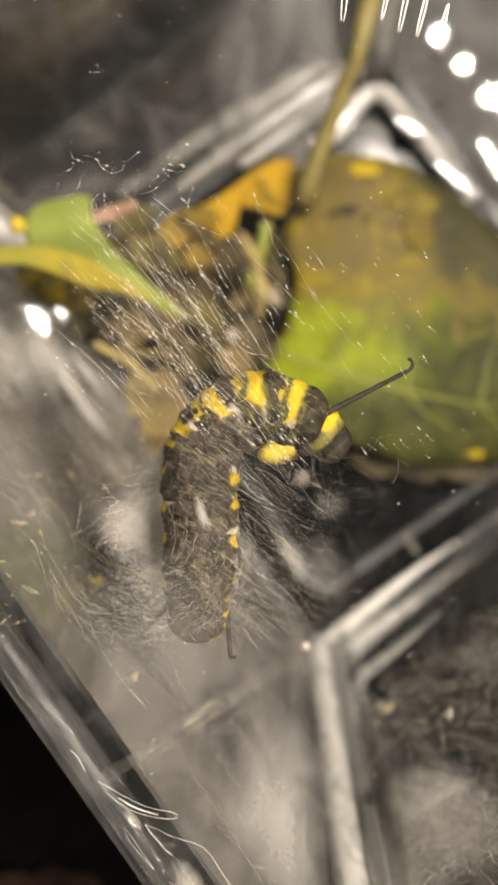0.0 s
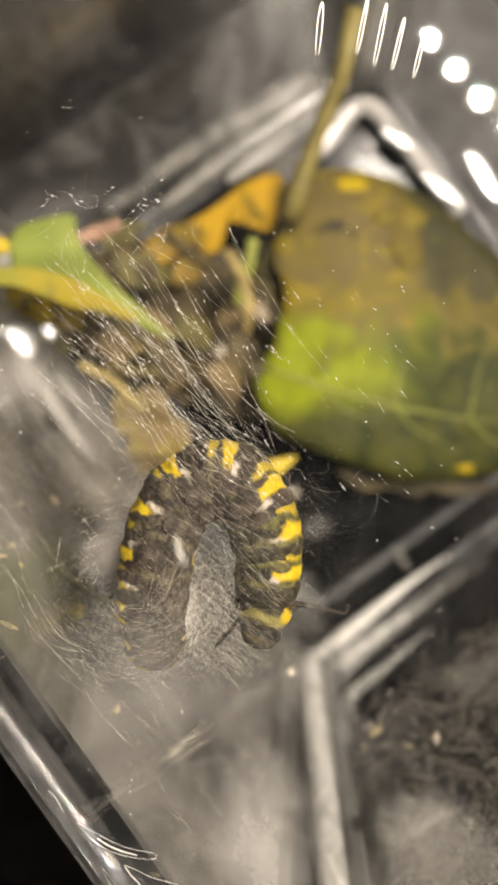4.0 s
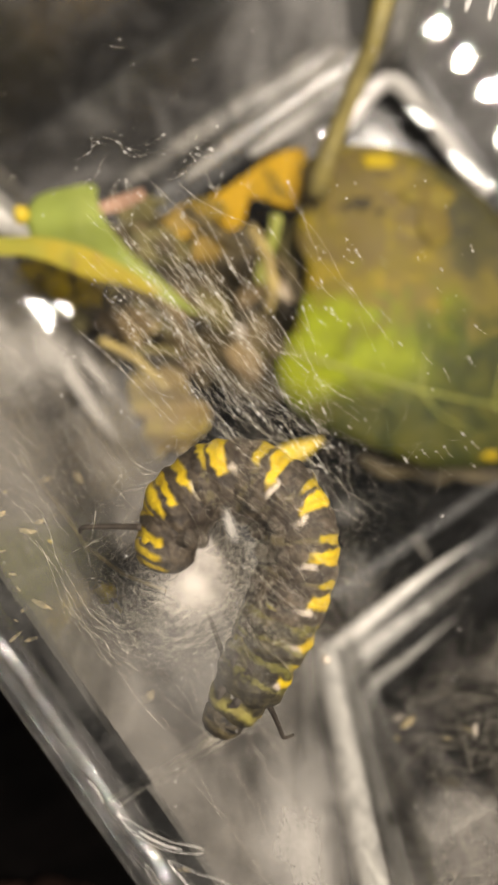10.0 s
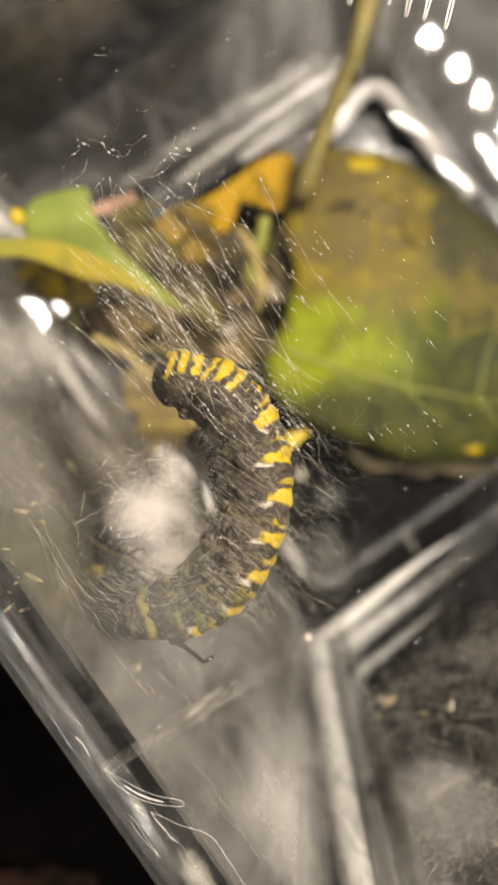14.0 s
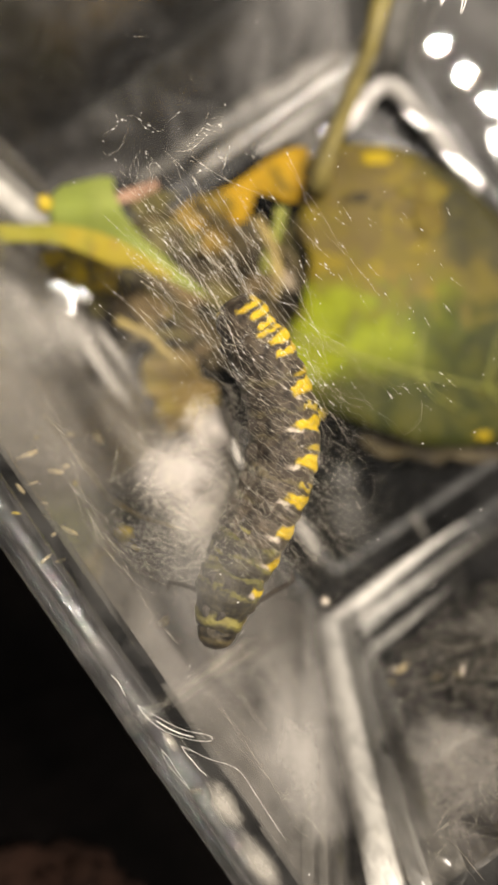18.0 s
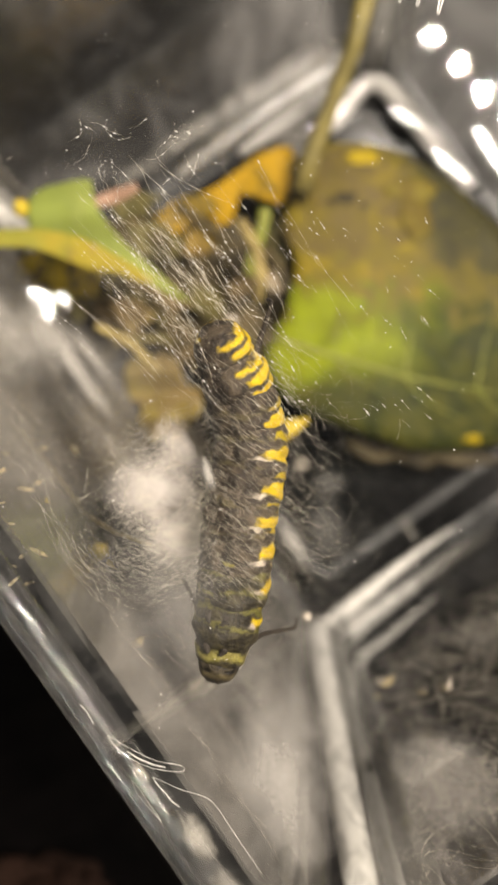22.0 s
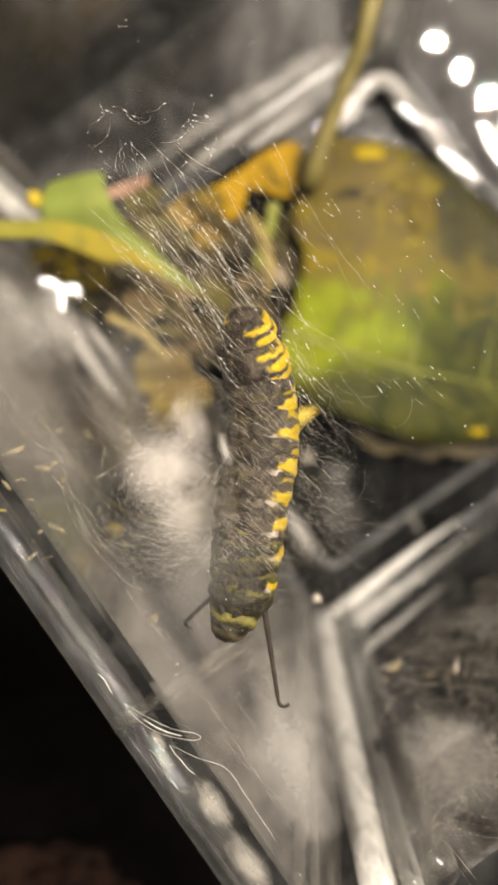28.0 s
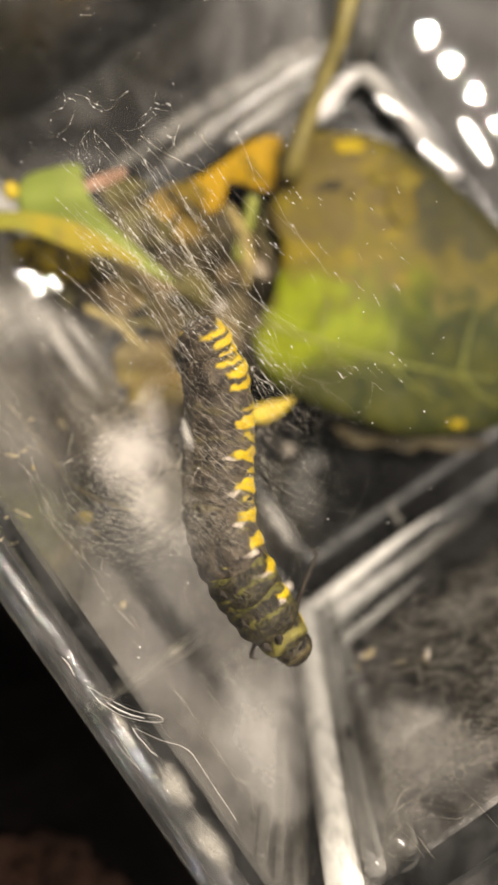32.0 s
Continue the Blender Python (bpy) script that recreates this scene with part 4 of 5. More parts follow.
threads("fluff", fluff, 0.0000058, SILK, pad)

# ---- silk threads ----
rng = np.random.default_rng(5)
def strand(x, y, z, angle, length, bend=0.0, wave=0.0, points=9, dz=0.0):
    """A thread that starts at (x, y, z) millimetres and runs off at an angle (degrees), bending and waving on the way."""
    s = np.linspace(0, 1, points)
    a = np.radians(angle + bend * s)
    step_len = length / (points - 1)
    px = x + np.concatenate([[0], np.cumsum(np.cos(a[:-1]))]) * step_len
    py = y + np.concatenate([[0], np.cumsum(np.sin(a[:-1]))]) * step_len
    ph = rng.uniform(0, 6.3, 2)
    px = px + wave * np.sin(s * 7 + ph[0])
    py = py + wave * np.sin(s * 9 + ph[1])
    return np.stack([px, py, z + dz * s + 0.1 * np.sin(s * 5 + ph[0])], 1) / 1000


web = base("silk_webbing", (-0.006, 0.008, 0.1185), "fine glinting white silk threads spun across under the lid", "silk", kind="stuff")
fan, veil, swirl, loose, beads = [], [], [], [], []
for _ in range(190):
    x, y = rng.normal(-8.6, 5.2), rng.normal(15.0, 4.2)
    if y > 26 or x < -19:
        continue
    slope = -47 - 1.1 * (x + 15) * 0.9 + rng.normal(0, 7)
    fan.append(strand(x, y, 118.6 + rng.uniform(-1.2, 0.4), slope, rng.uniform(3, 12), rng.normal(0, 9), rng.uniform(0, 0.12), 18, rng.uniform(-1.0, 0.2)))
for _ in range(110):
    x = rng.uniform(-15, 3)
    y = 12.5 - 0.62 * (x + 15) + rng.normal(0, 2.6)
    fan.append(strand(x, y, 118.2 + rng.uniform(-1.5, 0.5), -46 + rng.normal(0, 9), rng.uniform(3, 9), rng.normal(0, 12), rng.uniform(0, 0.15), 14))
for _ in range(950):
    y = min(rng.uniform(-17, 8), rng.uniform(-24, 8) + 8)
    x = rng.normal(-2.2 - 0.02 * y, 3.0)
    veil.append(strand(x, y, 119.0 + rng.uniform(-0.5, 0.3), rng.choice((-38, -44, -32)) + rng.normal(0, 9), rng.uniform(1.2, 5), rng.normal(0, 10), rng.uniform(0, 0.05), 7))
for _ in range(520):
    r = rng.uniform(2.0, 10.5)
    w = rng.uniform(195, 345)
    a = math.radians(w)
    swirl.append(strand(-9.5 + r * math.cos(a), -9.5 + 0.9 * r * math.sin(a), 117 + rng.uniform(-2.5, 1.5), w + 90 + rng.normal(0, 9), rng.uniform(2, 7), rng.uniform(20, 70), rng.uniform(0, 0.15), 9))
for _ in range(150):
    x, y = rng.normal(5.4, 2.2), rng.uniform(-18, 1)
    loose.append(strand(x, y, 117.5 + rng.uniform(-3, 1.0), rng.uniform(0, 360), rng.uniform(3, 11), rng.normal(0, 110), 0.15, 14))
for _ in range(60):
    x, y = rng.uniform(2, 17), rng.uniform(-2, 18)
    fan.append(strand(x, y, 118.8, -50 + rng.normal(0, 6), rng.uniform(0.3, 1.5), rng.normal(0, 8), 0.0, 5))
for _ in range(26):
    x, y = rng.uniform(-18, -2), rng.uniform(19, 27)
    fan.append(strand(x, y, 119.2, rng.uniform(200, 340), rng.uniform(1, 3.5), rng.normal(0, 120), 0.1, 10))
web_at = np.array(web.location)
for name, lines, r in (("thread_fan", fan, 0.0000046), ("thread_veil", veil, 0.0000019), ("thread_swirl", swirl, 0.0000024), ("loose_threads", loose, 0.0000016)):
    threads(name, [l - web_at for l in lines], r, SILK, web)
# long white beads stand in for glints of light along the threads
verts, faces = [], []
for _ in range(1700):
    line = fan[rng.integers(len(fan))]
    p = line[rng.integers(0, max(1, int(len(line) * 0.8)))] - web_at
    r = 0.000016 + 0.000055 * rng.random() ** 3
    k = len(verts)
    way = line[-1] - line[0]
    way = way / np.linalg.norm(way)
    side = np.cross(way, (0.0, 0.0, 1.0))
    long = rng.uniform(1.0, 4.5)
    verts += [tuple(p + d * r) for d in (way * long, -way * long, side, -side, np.array((0, 0, 1.0)), np.array((0, 0, -1.0)))]
    faces += [(k + a, k + b, k + c) for a, b, c in ((0, 2, 4), (2, 1, 4), (1, 3, 4), (3, 0, 4), (2, 0, 5), (1, 2, 5), (3, 1, 5), (0, 3, 5))]
mesh_from("dew_beads", verts, faces, GLINT_SPECK, web)

for at, sx, sy, turn in zip([(-8.0, -17.1, 118.2), (7.4, -12.6, 112.0), (-14.5, 4.0, 100.0)], (8.5, 3.0, 8.0), (10.0, 5.0, 10.0), (20, 15, 40)):
    sheet("gauze", GAUZE, web, at, sx, sy, turn)

# silk laid on the walls, and sheets of painted light among it
film = base("wall_silk", uv(-16, -20, 60), "tangled pale silk fuzz stuck to the inside of the box walls", "silk", kind="stuff")
film_at = np.array(film.location)
# a web sheet, then a haze that brightens the corner and a blurred highlight
for at, sx, sy, turn in (((8.5, -22.5, 30.0), 9.0, 2.4, -57), ((3.6, -40.0, 105.0), 7.5, 15.0, 6), ((12.7, -10.1, 60.0), 4.0, 3.0, 20)):
    sheet("film_patch", FILM if sx > 8 else HAZE if sx > 5 else GAUZE, film, at, sx, sy, turn, 0.0, 0.5, 0.001, 10)
fuzz = []
for _ in range(1500):
    u, z = rng.normal(12, 16), 113 - abs(rng.normal(0, 16))
    du, dz, n = rng.normal(1, 3.0), rng.normal(0, 7), 7
    s = np.linspace(0, 1, n)
    cu, cz = rng.normal(0, 1.6, 2)
    fuzz.append(np.array([uv(u + du * f + cu * f * f, V0 - 3.6 * z / 116 + 1.2 + 0.8 * math.sin(4 * f + u), z + dz * f + cz * f * f) for f in s]) - film_at)
threads("wall_fuzz", fuzz, 0.0000050, SILK, film)
fuzz = []
for _ in range(700):
    u, z = rng.uniform(-8, 48), rng.uniform(50, 86)
    du, dz, n = rng.normal(3, 3.5), rng.normal(4, 6), 7
    s = np.linspace(0, 1, n)
    cu, cz = rng.normal(0, 2.5, 2)
    fuzz.append(np.array([uv(u + du * f + cu * f * f, V0 - 3.6 * z / 116 + 1.6 + 0.8 * math.sin(4 * f + u), z + dz * f + cz * f * f) for f in s]) - film_at)
threads("wall_fuzz", fuzz, 0.000010, SILK, film)
fuzz = []
for _ in range(520):
    v, z = rng.uniform(-44, 30), rng.uniform(30, 112)
    dv, dz, n = rng.normal(0, 7), rng.normal(0, 2), 8
    s = np.linspace(0, 1, n)
    cu, cz = rng.normal(0, 1.5, 2)
    fuzz.append(np.array([uv(U0 + (TU0 - U0) * z / 116 + 1.3 + 0.4 * math.sin(4 * f + v), v + dv * f + cu * f * f, z + dz * f + cz * f * f) for f in s]) - film_at)
threads("wall_fuzz", fuzz, 0.0000042, SILK, film)

streak = []
ends = [(-17.9, -40.3, 96.0), (-1.9, -28.2, 100.0)]
for _ in range(110):
    a, b = np.array(ends[0]) + rng.normal(0, 0.5, 3), np.array(ends[1]) + rng.normal(0, 0.7, 3)
    lo, hi = sorted(rng.uniform(0, 1, 2))
    f = np.linspace(lo, hi, 7)[:, None]
    streak.append((a + (b - a) * f + 0.25 * np.sin(f * 9 + rng.uniform(0, 6))) / 1000 - film_at)
threads("silk_band", streak, 0.000008, SILK, film)

# pale sheets added to lighten dim wall stretches and paint streaks of light
for at, sx, sy, turn, tip in zip([(8.2, 63.3, 10.0), (-36.7, 12.0, 75.0), (25.1, -45.8, 92.0), (17.8, -54.9, 85.0), (-26.8, 7.3, 61.0), (-25.8, 11.2, 59.0), (-32.0, 13.3, 60.0)], (9, 7, 8, 7, 1.8, 1.2, 4.5), (7, 12, 11, 10, 11, 7, 9), (30, 35, 60, 10, 35, 35, 35), (0, 20, 0, 0, 20, 20, 20)):
    sheet("film_patch", FILM, film, at, sx, sy, turn, 0.0, 0.5, 0.001, tip)

# dust and dried water marks on the lid
dust = base("lid_dust", (-0.006, 0.02, 0.1206), "tiny pale dust specks lying on the clear lid", "dust", kind="stuff")
verts, faces = [], []
for _ in range(420):
    p = np.array((rng.uniform(-25, 24), rng.uniform(-30, 36), 120.55)) / 1000 - np.array(dust.location)
    if (p[1] < 0 and rng.random() < 0.6) or (p[0] - 0.006) * CU + (p[1] + 0.02) * SU < -0.025:
        continue
    r = 0.000014 + 0.00006 * rng.random() ** 2.5
    k = len(verts)
    verts += [tuple(p + np.array(d) * r) for d in ((1.6, 0, 0), (-1, 0, 0), (0, 1, 0), (0, -1.3, 0), (0, 0, 1), (0, 0, -1))]
    faces += [(k + a, k + b, k + c) for a, b, c in ((0, 2, 4), (2, 1, 4), (1, 3, 4), (3, 0, 4), (2, 0, 5), (1, 2, 5), (3, 1, 5), (0, 3, 5))]
mesh_from("specks", verts, faces, GLINT_SPECK, dust)
dust_at = np.array(dust.location)
threads("fibres", [strand(rng.uniform(-23, 10), rng.uniform(20, 41), 120.6, rng.uniform(0, 360), 0.15 + 1.0 * rng.random() ** 3, rng.normal(0, 120), 0.0, 8) - dust_at for _ in range(140)], 0.0000035, SILK, dust)
MARK_A = [(-13.5, -30.4), (-11.7, -31.5), (-9.6, -32.6), (-8.3, -33.0), (-6.7, -33.1), (-5.9, -33.6), (-6.5, -33.9), (-8.3, -33.7), (-10.3, -33.2), (-11.7, -32.4), (-12.9, -31.4), (-13.5, -30.4)]
MARK_B = [(-11.7, -31.9), (-10.6, -32.6), (-9.4, -33.1), (-8.2, -33.4)]
MARK_C = [(-9.3, -34.3), (-8.2, -34.7), (-7.2, -35.3), (-5.9, -35.7), (-4.6, -36.0), (-3.7, -36.6), (-3.0, -37.7), (-1.5, -40.0), (0.6, -43.1)]
MARK_D = [(-9.3, -34.3), (-8.8, -35.1), (-8.2, -35.7), (-7.6, -36.5), (-6.9, -37.0)]
MARK_E = [(-11.2, -34.6), (-10.6, -35.2), (-9.9, -36.4), (-8.3, -38.6), (-10.2, -36.5), (-11.0, -35.4), (-11.2, -34.6)]
MARK_F = [(-16.0, -27.6), (-15.4, -28.2), (-15.0, -28.9), (-14.7, -29.5)]
for mark, thick in ((MARK_A, 0.000009), (MARK_B, 0.00004), (MARK_C, 0.000007), (MARK_D, 0.000022), (MARK_E, 0.000008), (MARK_F, 0.00003)):
    pts = [Vector((x, y, 120.5)) / 1000 for x, y in smooth_line(mark, 60)]
    part("water_mark", tube(bmesh.new(), [p - lid.location for p in pts], [0.000006 + thick * (0.4 + 0.6 * abs(math.sin(k * 0.9 + math.sin(k * 2.3)))) for k in range(60)], 6), GLINT_SPECK, lid, "dried pale water mark")

# cream patches paint the bright reflections along the lid's edge
for at, sx, sy, turn in zip([(-5.2, -39.7, 120.8), (-1.9, -45.1, 120.8), (-10.4, -33.7, 120.8)], (1.7, 1.8, 0.7), (3.6, 4.4, 1.6), (36, 36, 36)):
    sheet("water_film", REFLECTION_FILM, lid, at, sx, sy, turn, 0.0, 0.3, 0.0002)

# droppings and crumbs caught on the walls
for k, (x, y, z, r, mat) in enumerate([(-24.7, -4.4, 77.8, 0.7, 0), (-18.5, -16.5, 94.6, 1.25, 1), (-25.1, -8.7, 103.8, 0.6, 0), (-27.2, -6.8, 108.2, 0.7, 0), (-12.9, -26.0, 102.2, 0.7, 0), (-27.0, -10.3, 112.0, 0.5, 0), (-22.0, -14.8, 111.0, 0.6, 0), (-9.7, -50.0, 90.0, 0.4, 0), (-24.9, -8.2, 99.0, 0.4, 0), (20.4, -39.0, 70.0, 0.8, 0), (32.0, -48.4, 80.0, 0.5, 0), (28.6, -39.6, 71.0, 0.45, 0), (-27.8, -4.8, 101.8, 0.2, 1), (-22.7, -17.8, 112.0, 0.38, 0), (-24.4, -7.9, 93.4, 0.18, 0), (-17.2, -18.3, 93.8, 0.39, 1), (-24.1, -13.2, 112.0, 0.41, 0), (-27.4, -12.9, 112.0, 0.3, 1), (-26.4, -4.2, 89.4, 0.41, 0), (-24.2, -17.6, 112.0, 0.41, 0), (-23.6, -10.2, 99.8, 0.28, 1), (-24.1, -16.1, 112.0, 0.16, 0), (-24.5, -11.8, 112.0, 0.25, 0), (-25.8, -9.8, 112.0, 0.34, 0), (-23.4, -15.1, 112.0, 0.32, 0), (18.4, -40.3, 72.7, 0.3, 0), (27.6, -45.4, 74.3, 0.19, 0), (23.5, -37.8, 80.2, 0.33, 0), (31.0, -56.7, 84.4, 0.15, 0), (20.3, -64.7, 81.4, 0.23, 0), (31.4, -54.3, 82.1, 0.21, 0), (20.4, -52.9, 71.2, 0.23, 0), (35.4, -50.0, 69.2, 0.16, 0)]):
    c = Vector((x, y, z)) / 1000
    long = 1.0 if r > 1 else 1.3 + 0.25 * (k % 4)
    ob = part("frass_pellet", lump(bmesh.new(), (0, 0, 0), (r * 0.0008 * long, r * 0.0007 / long, r * 0.0007), 20 + k, 0.6, 1.5, 3), YELLOW_BIT if mat else FRASS)
    ob.location, ob.rotation_euler = c, (0, 0, radians(-50 + 23 * (k % 5)))
    tagged(ob, "yellow crumb stuck on the silk-filmed wall" if mat else "tan dropping pellet stuck on the silk-filmed wall", "pellet", "droppings on the walls")
STRAND_PTS = [(-30.6, -1.5, 85.0), (-27.5, -5.3, 85.0), (-24.3, -9.1, 86.0), (-21.7, -12.3, 88.0), (-16.4, -14.4, 95.0), (-11.1, -15.4, 100.0)]
tagged(part("dry_fibre", tube(bmesh.new(), [Vector(p) / 1000 for p in STRAND_PTS], 0.00013, 8), TAN), "thin tan plant fibre strung along the wall", "fibre")
for k, (x, y, z, long, turn) in enumerate(((27.2, -36.8, 80, 1.3, 80), (29.3, -44.4, 88, 1.2, -30), (28.9, -45.9, 88, 0.5, 40), (22.8, -51.5, 95, 0.8, 60), (20.9, -41.5, 60, 1.2, 20))):
    ob = part("leaf_chip", lump(bmesh.new(), (0, 0, 0), (long * 0.00065, long * 0.0002, 0.00015), 70 + k, 0.7, 1.6, 3), PALE_CRUMB)
    ob.location, ob.rotation_euler = (x / 1000, y / 1000, z / 1000), (0.3, 0.4, radians(turn))
    tagged(ob, "pale dry leaf chip caught in the wall silk", "leaf chip", "chips in the wall silk")
# embossed ridges of the lid, drawn out in long loops
for k, (x, y, w, h, lean) in enumerate(((8.6, 40.0, 0.45, 5.0, -6), (12.4, 40.2, 0.3, 5.4, -12), (14.0, 39.4, 0.35, 6.0, -12), (15.6, 38.6, 0.3, 5.0, -14), (17.4, 37.4, 0.3, 4.0, -14))):
    pts = []
    for f in np.linspace(0.15, 1.85, 20):
        a = math.pi * f - math.pi / 2
        px, py = w * math.cos(a) * 0.5, h * math.sin(a) * 0.5
        b = radians(lean)
        pts.append(Vector((x + px * math.cos(b) - py * math.sin(b), y + px * math.sin(b) + py * math.cos(b), 120.5)) / 1000 - lid.location)
    part("embossed_ridge", tube(bmesh.new(), pts, list(0.00003 + 0.00005 * np.sin(np.linspace(0, math.pi, 20))), 8), GLINT_SPECK, lid)
# ---- the caterpillar ----
def ring_mesh(half, radius, seed=0, folds=4, sides=36, steps=23, taper=(1.0, 1.0)):
    """One barrel-shaped body ring with skin folds; x along the body, z to the back."""
    bm = bmesh.new()
    rings = []
    for i in range(steps):
        f = -1 + 2 * i / (steps - 1)
        end = math.sqrt(max(0.0, 1 - abs(f) ** 4))
        r = radius * (0.25 + 0.75 * end)
        r *= taper[0] + (taper[1] - taper[0]) * (f + 1) / 2
        row = []
        for k in range(sides):
            a = 2 * math.pi * k / sides
            ca, sa = math.cos(a), math.sin(a)
            bend = 0.35 * noise.noise(Vector((ca * 1.3, sa * 1.3, seed)))
            w = 1 + 0.030 * math.cos((f + bend) * math.pi * folds)
            w += 0.055 * noise.noise(Vector((f * 2.2, ca * 1.6, sa * 1.6 + seed * 3.1))) + 0.030 * noise.noise(Vector((f * 6.5, ca * 4.5, sa * 4.5 + seed)))
            row.append(bm.verts.new((f * half, r * w * sa, r * w * ca * 0.94)))
        rings.append(row)
    for a, b in zip(rings, rings[1:]):
        for k in range(sides):
            bm.faces.new((a[k], b[k], b[(k + 1) % sides], a[(k + 1) % sides]))
    bm.faces.new(rings[0])
    bm.faces.new(rings[-1][::-1])
    bmesh.ops.recalc_face_normals(bm, faces=bm.faces)
    return bm


RADII = (3.2, 3.5, 3.6, 3.7, 3.75, 3.75, 3.7, 3.6, 3.35, 2.95)
COUNT = len(RADII)
HORN_LENGTHS = (0.0108, 0.0098, 0.0056, 0.0056)


def caterpillar(at, label):
    """Ten body rings from tail to neck, a head, legs and two pairs of tentacles."""
    thing = base("caterpillar", at, label, "caterpillar")
    rings = []
    for i, r in enumerate(RADII):
        mat = SKIN_TAIL if i < 2 else SKIN_NECK if i == COUNT - 1 else SKIN_THORAX if i >= COUNT - 3 else SKIN_ABDOMEN
        taper = (0.88, 1.0) if i == 0 else (1.0, 0.86) if i == COUNT - 1 else (1.0, 1.0)
        ring = part("body_segment", ring_mesh(0.0028 if i == COUNT - 1 else 0.0039, r / 1000, i, taper=taper), mat, thing)
        rings.append(ring)
        if i in (0, 3, 4, 5, 6):
            for s in (-1, 1):
                leg = tube(bmesh.new(), [(0, s * 0.0011, -0.70 * r / 1000), (0.0001, s * 0.0013, -0.93 * r / 1000), (0.0002, s * 0.0012, -1.0 * r / 1000)], [0.0010, 0.0008, 0.0003], 12)
                part("proleg", leg, PROLEG, ring)
        if i >= COUNT - 3:
            for s in (-1, 1):
                leg = tube(bmesh.new(), [(0, s * 0.0008, -0.78 * r / 1000), (0.0005, s * 0.0009, -0.89 * r / 1000), (0.0010, s * 0.0006, -0.92 * r / 1000)], [0.0005, 0.0004, 0.00015], 8)
                part("leg", leg, HORN, ring)
    bm = lump(bmesh.new(), (0, 0, 0), (0.0018, 0.0020, 0.0020), 2, 0.08, 2.0, 4)
    head = part("head", bm, SKIN_HEAD, thing, "glossy black head with yellow bands")
    for s in (-1, 1):
        part("mouthpart", lump(bmesh.new(), (0.0014, s * 0.0005, -0.0008), (0.0003, 0.0003, 0.0003), 5 + s, 0.1, 1.5, 2), HORN, head)
        part("eye_patch", lump(bmesh.new(), (0.0008, s * 0.0014, -0.0002), (0.0004, 0.0003, 0.0004), 9 + s, 0.1, 1.5, 2), HORN, head)
    horns = []
    for length in HORN_LENGTHS:
        pts = [(length * f, 0.0005 * math.sin(f * 4), 0.0) for f in np.linspace(0, 0.9, 14)]
        hook = 0.055 * length
        pts += [(pts[-1][0] + hook * math.sin(a), pts[-1][1], hook * (1 - math.cos(a))) for a in (0.6, 1.2, 1.8, 2.4)]
        radii = [0.00031 - 0.00015 * k / 17 + 0.00003 * math.sin(2.3 * k) for k in range(18)]
        horns.append(part("tentacle", tube(bmesh.new(), pts, radii, 8), HORN, thing))
    return thing, rings, head, horns


CRAWL_Z = 0.1142
crawler, RINGS, HEAD, HORNS = caterpillar((0.0, 0.0, CRAWL_Z), "black, yellow and white banded caterpillar crawling under silk threads")


def frame_of(way, back, at):
    x = Vector(way).normalized()
    z = (Vector(back) - x * Vector(back).dot(x)).normalized()
    y = z.cross(x)
    m = Matrix((x, y, z)).transposed().to_4x4()
    m.translation = at
    return m


def body_poses(line, turns, curl):
    """Poses of the rings and the head along a line of (x, y) millimetres from tail to head. turns: by how many degrees the back is
    turned away from the lid, from tail to head; curl: how far the tail end is bent up to the lid."""
    q = smooth_line(line, 126) / 1000
    out = []
    for i in range(COUNT + 1):
        k = int(11 + 11.4 * i) if i < COUNT else 122
        p = q[k]
        d = q[min(k + 3, len(q) - 1)] - q[k - 3]
        f = i / COUNT
        w = radians(np.interp(f, (0, 0.5, 1) if len(turns) == 3 else (0, 0.42, 0.62, 1), turns))
        way = Vector((d[0], d[1], 0)).normalized()
        left = Vector((-way.y, way.x, 0))
        tip = curl * (1.0 if i == 0 else 0.75 if i == 1 else 0.3 if i == 2 else 0.0)
        up = Vector((0, 0, 1))
        back = left * math.cos(w) - up * math.sin(w)
        way = (way - up * tip * 1.4).normalized()
        z = 0.0012 * tip - (0.0006 if i in (COUNT - 1, COUNT) else 0)
        out.append(frame_of(way, back, Vector((p[0], p[1], z))))
    return out


# a second caterpillar rests among the litter
sleeper, rings, head, horns = caterpillar(Vector((-0.0334, 0.0308, 0.030)), "banded caterpillar resting in the litter under the green leaf")
q = [(-9 + 1.5 * k, 0.4 * math.sin(k * 0.6) - 0.28 * k) for k in range(13)]
for ob, m in zip(rings + [head], body_poses(q, (215, 215, 210), 0)):
    ob.matrix_basis = m
for k, ob in enumerate(horns):
    ob.matrix_basis = (rings[COUNT - 1] if k < 2 else rings[1]).matrix_basis @ pose(0, 0.0018 * (1 if k % 2 else -1), 0.0022, 0, -50 if k < 2 else -130, 20)

CRAWL = []
HELD = {0: Vector((0.5, -0.4, 0.6)), 1: Vector((0.5, 0.4, 0.6))}


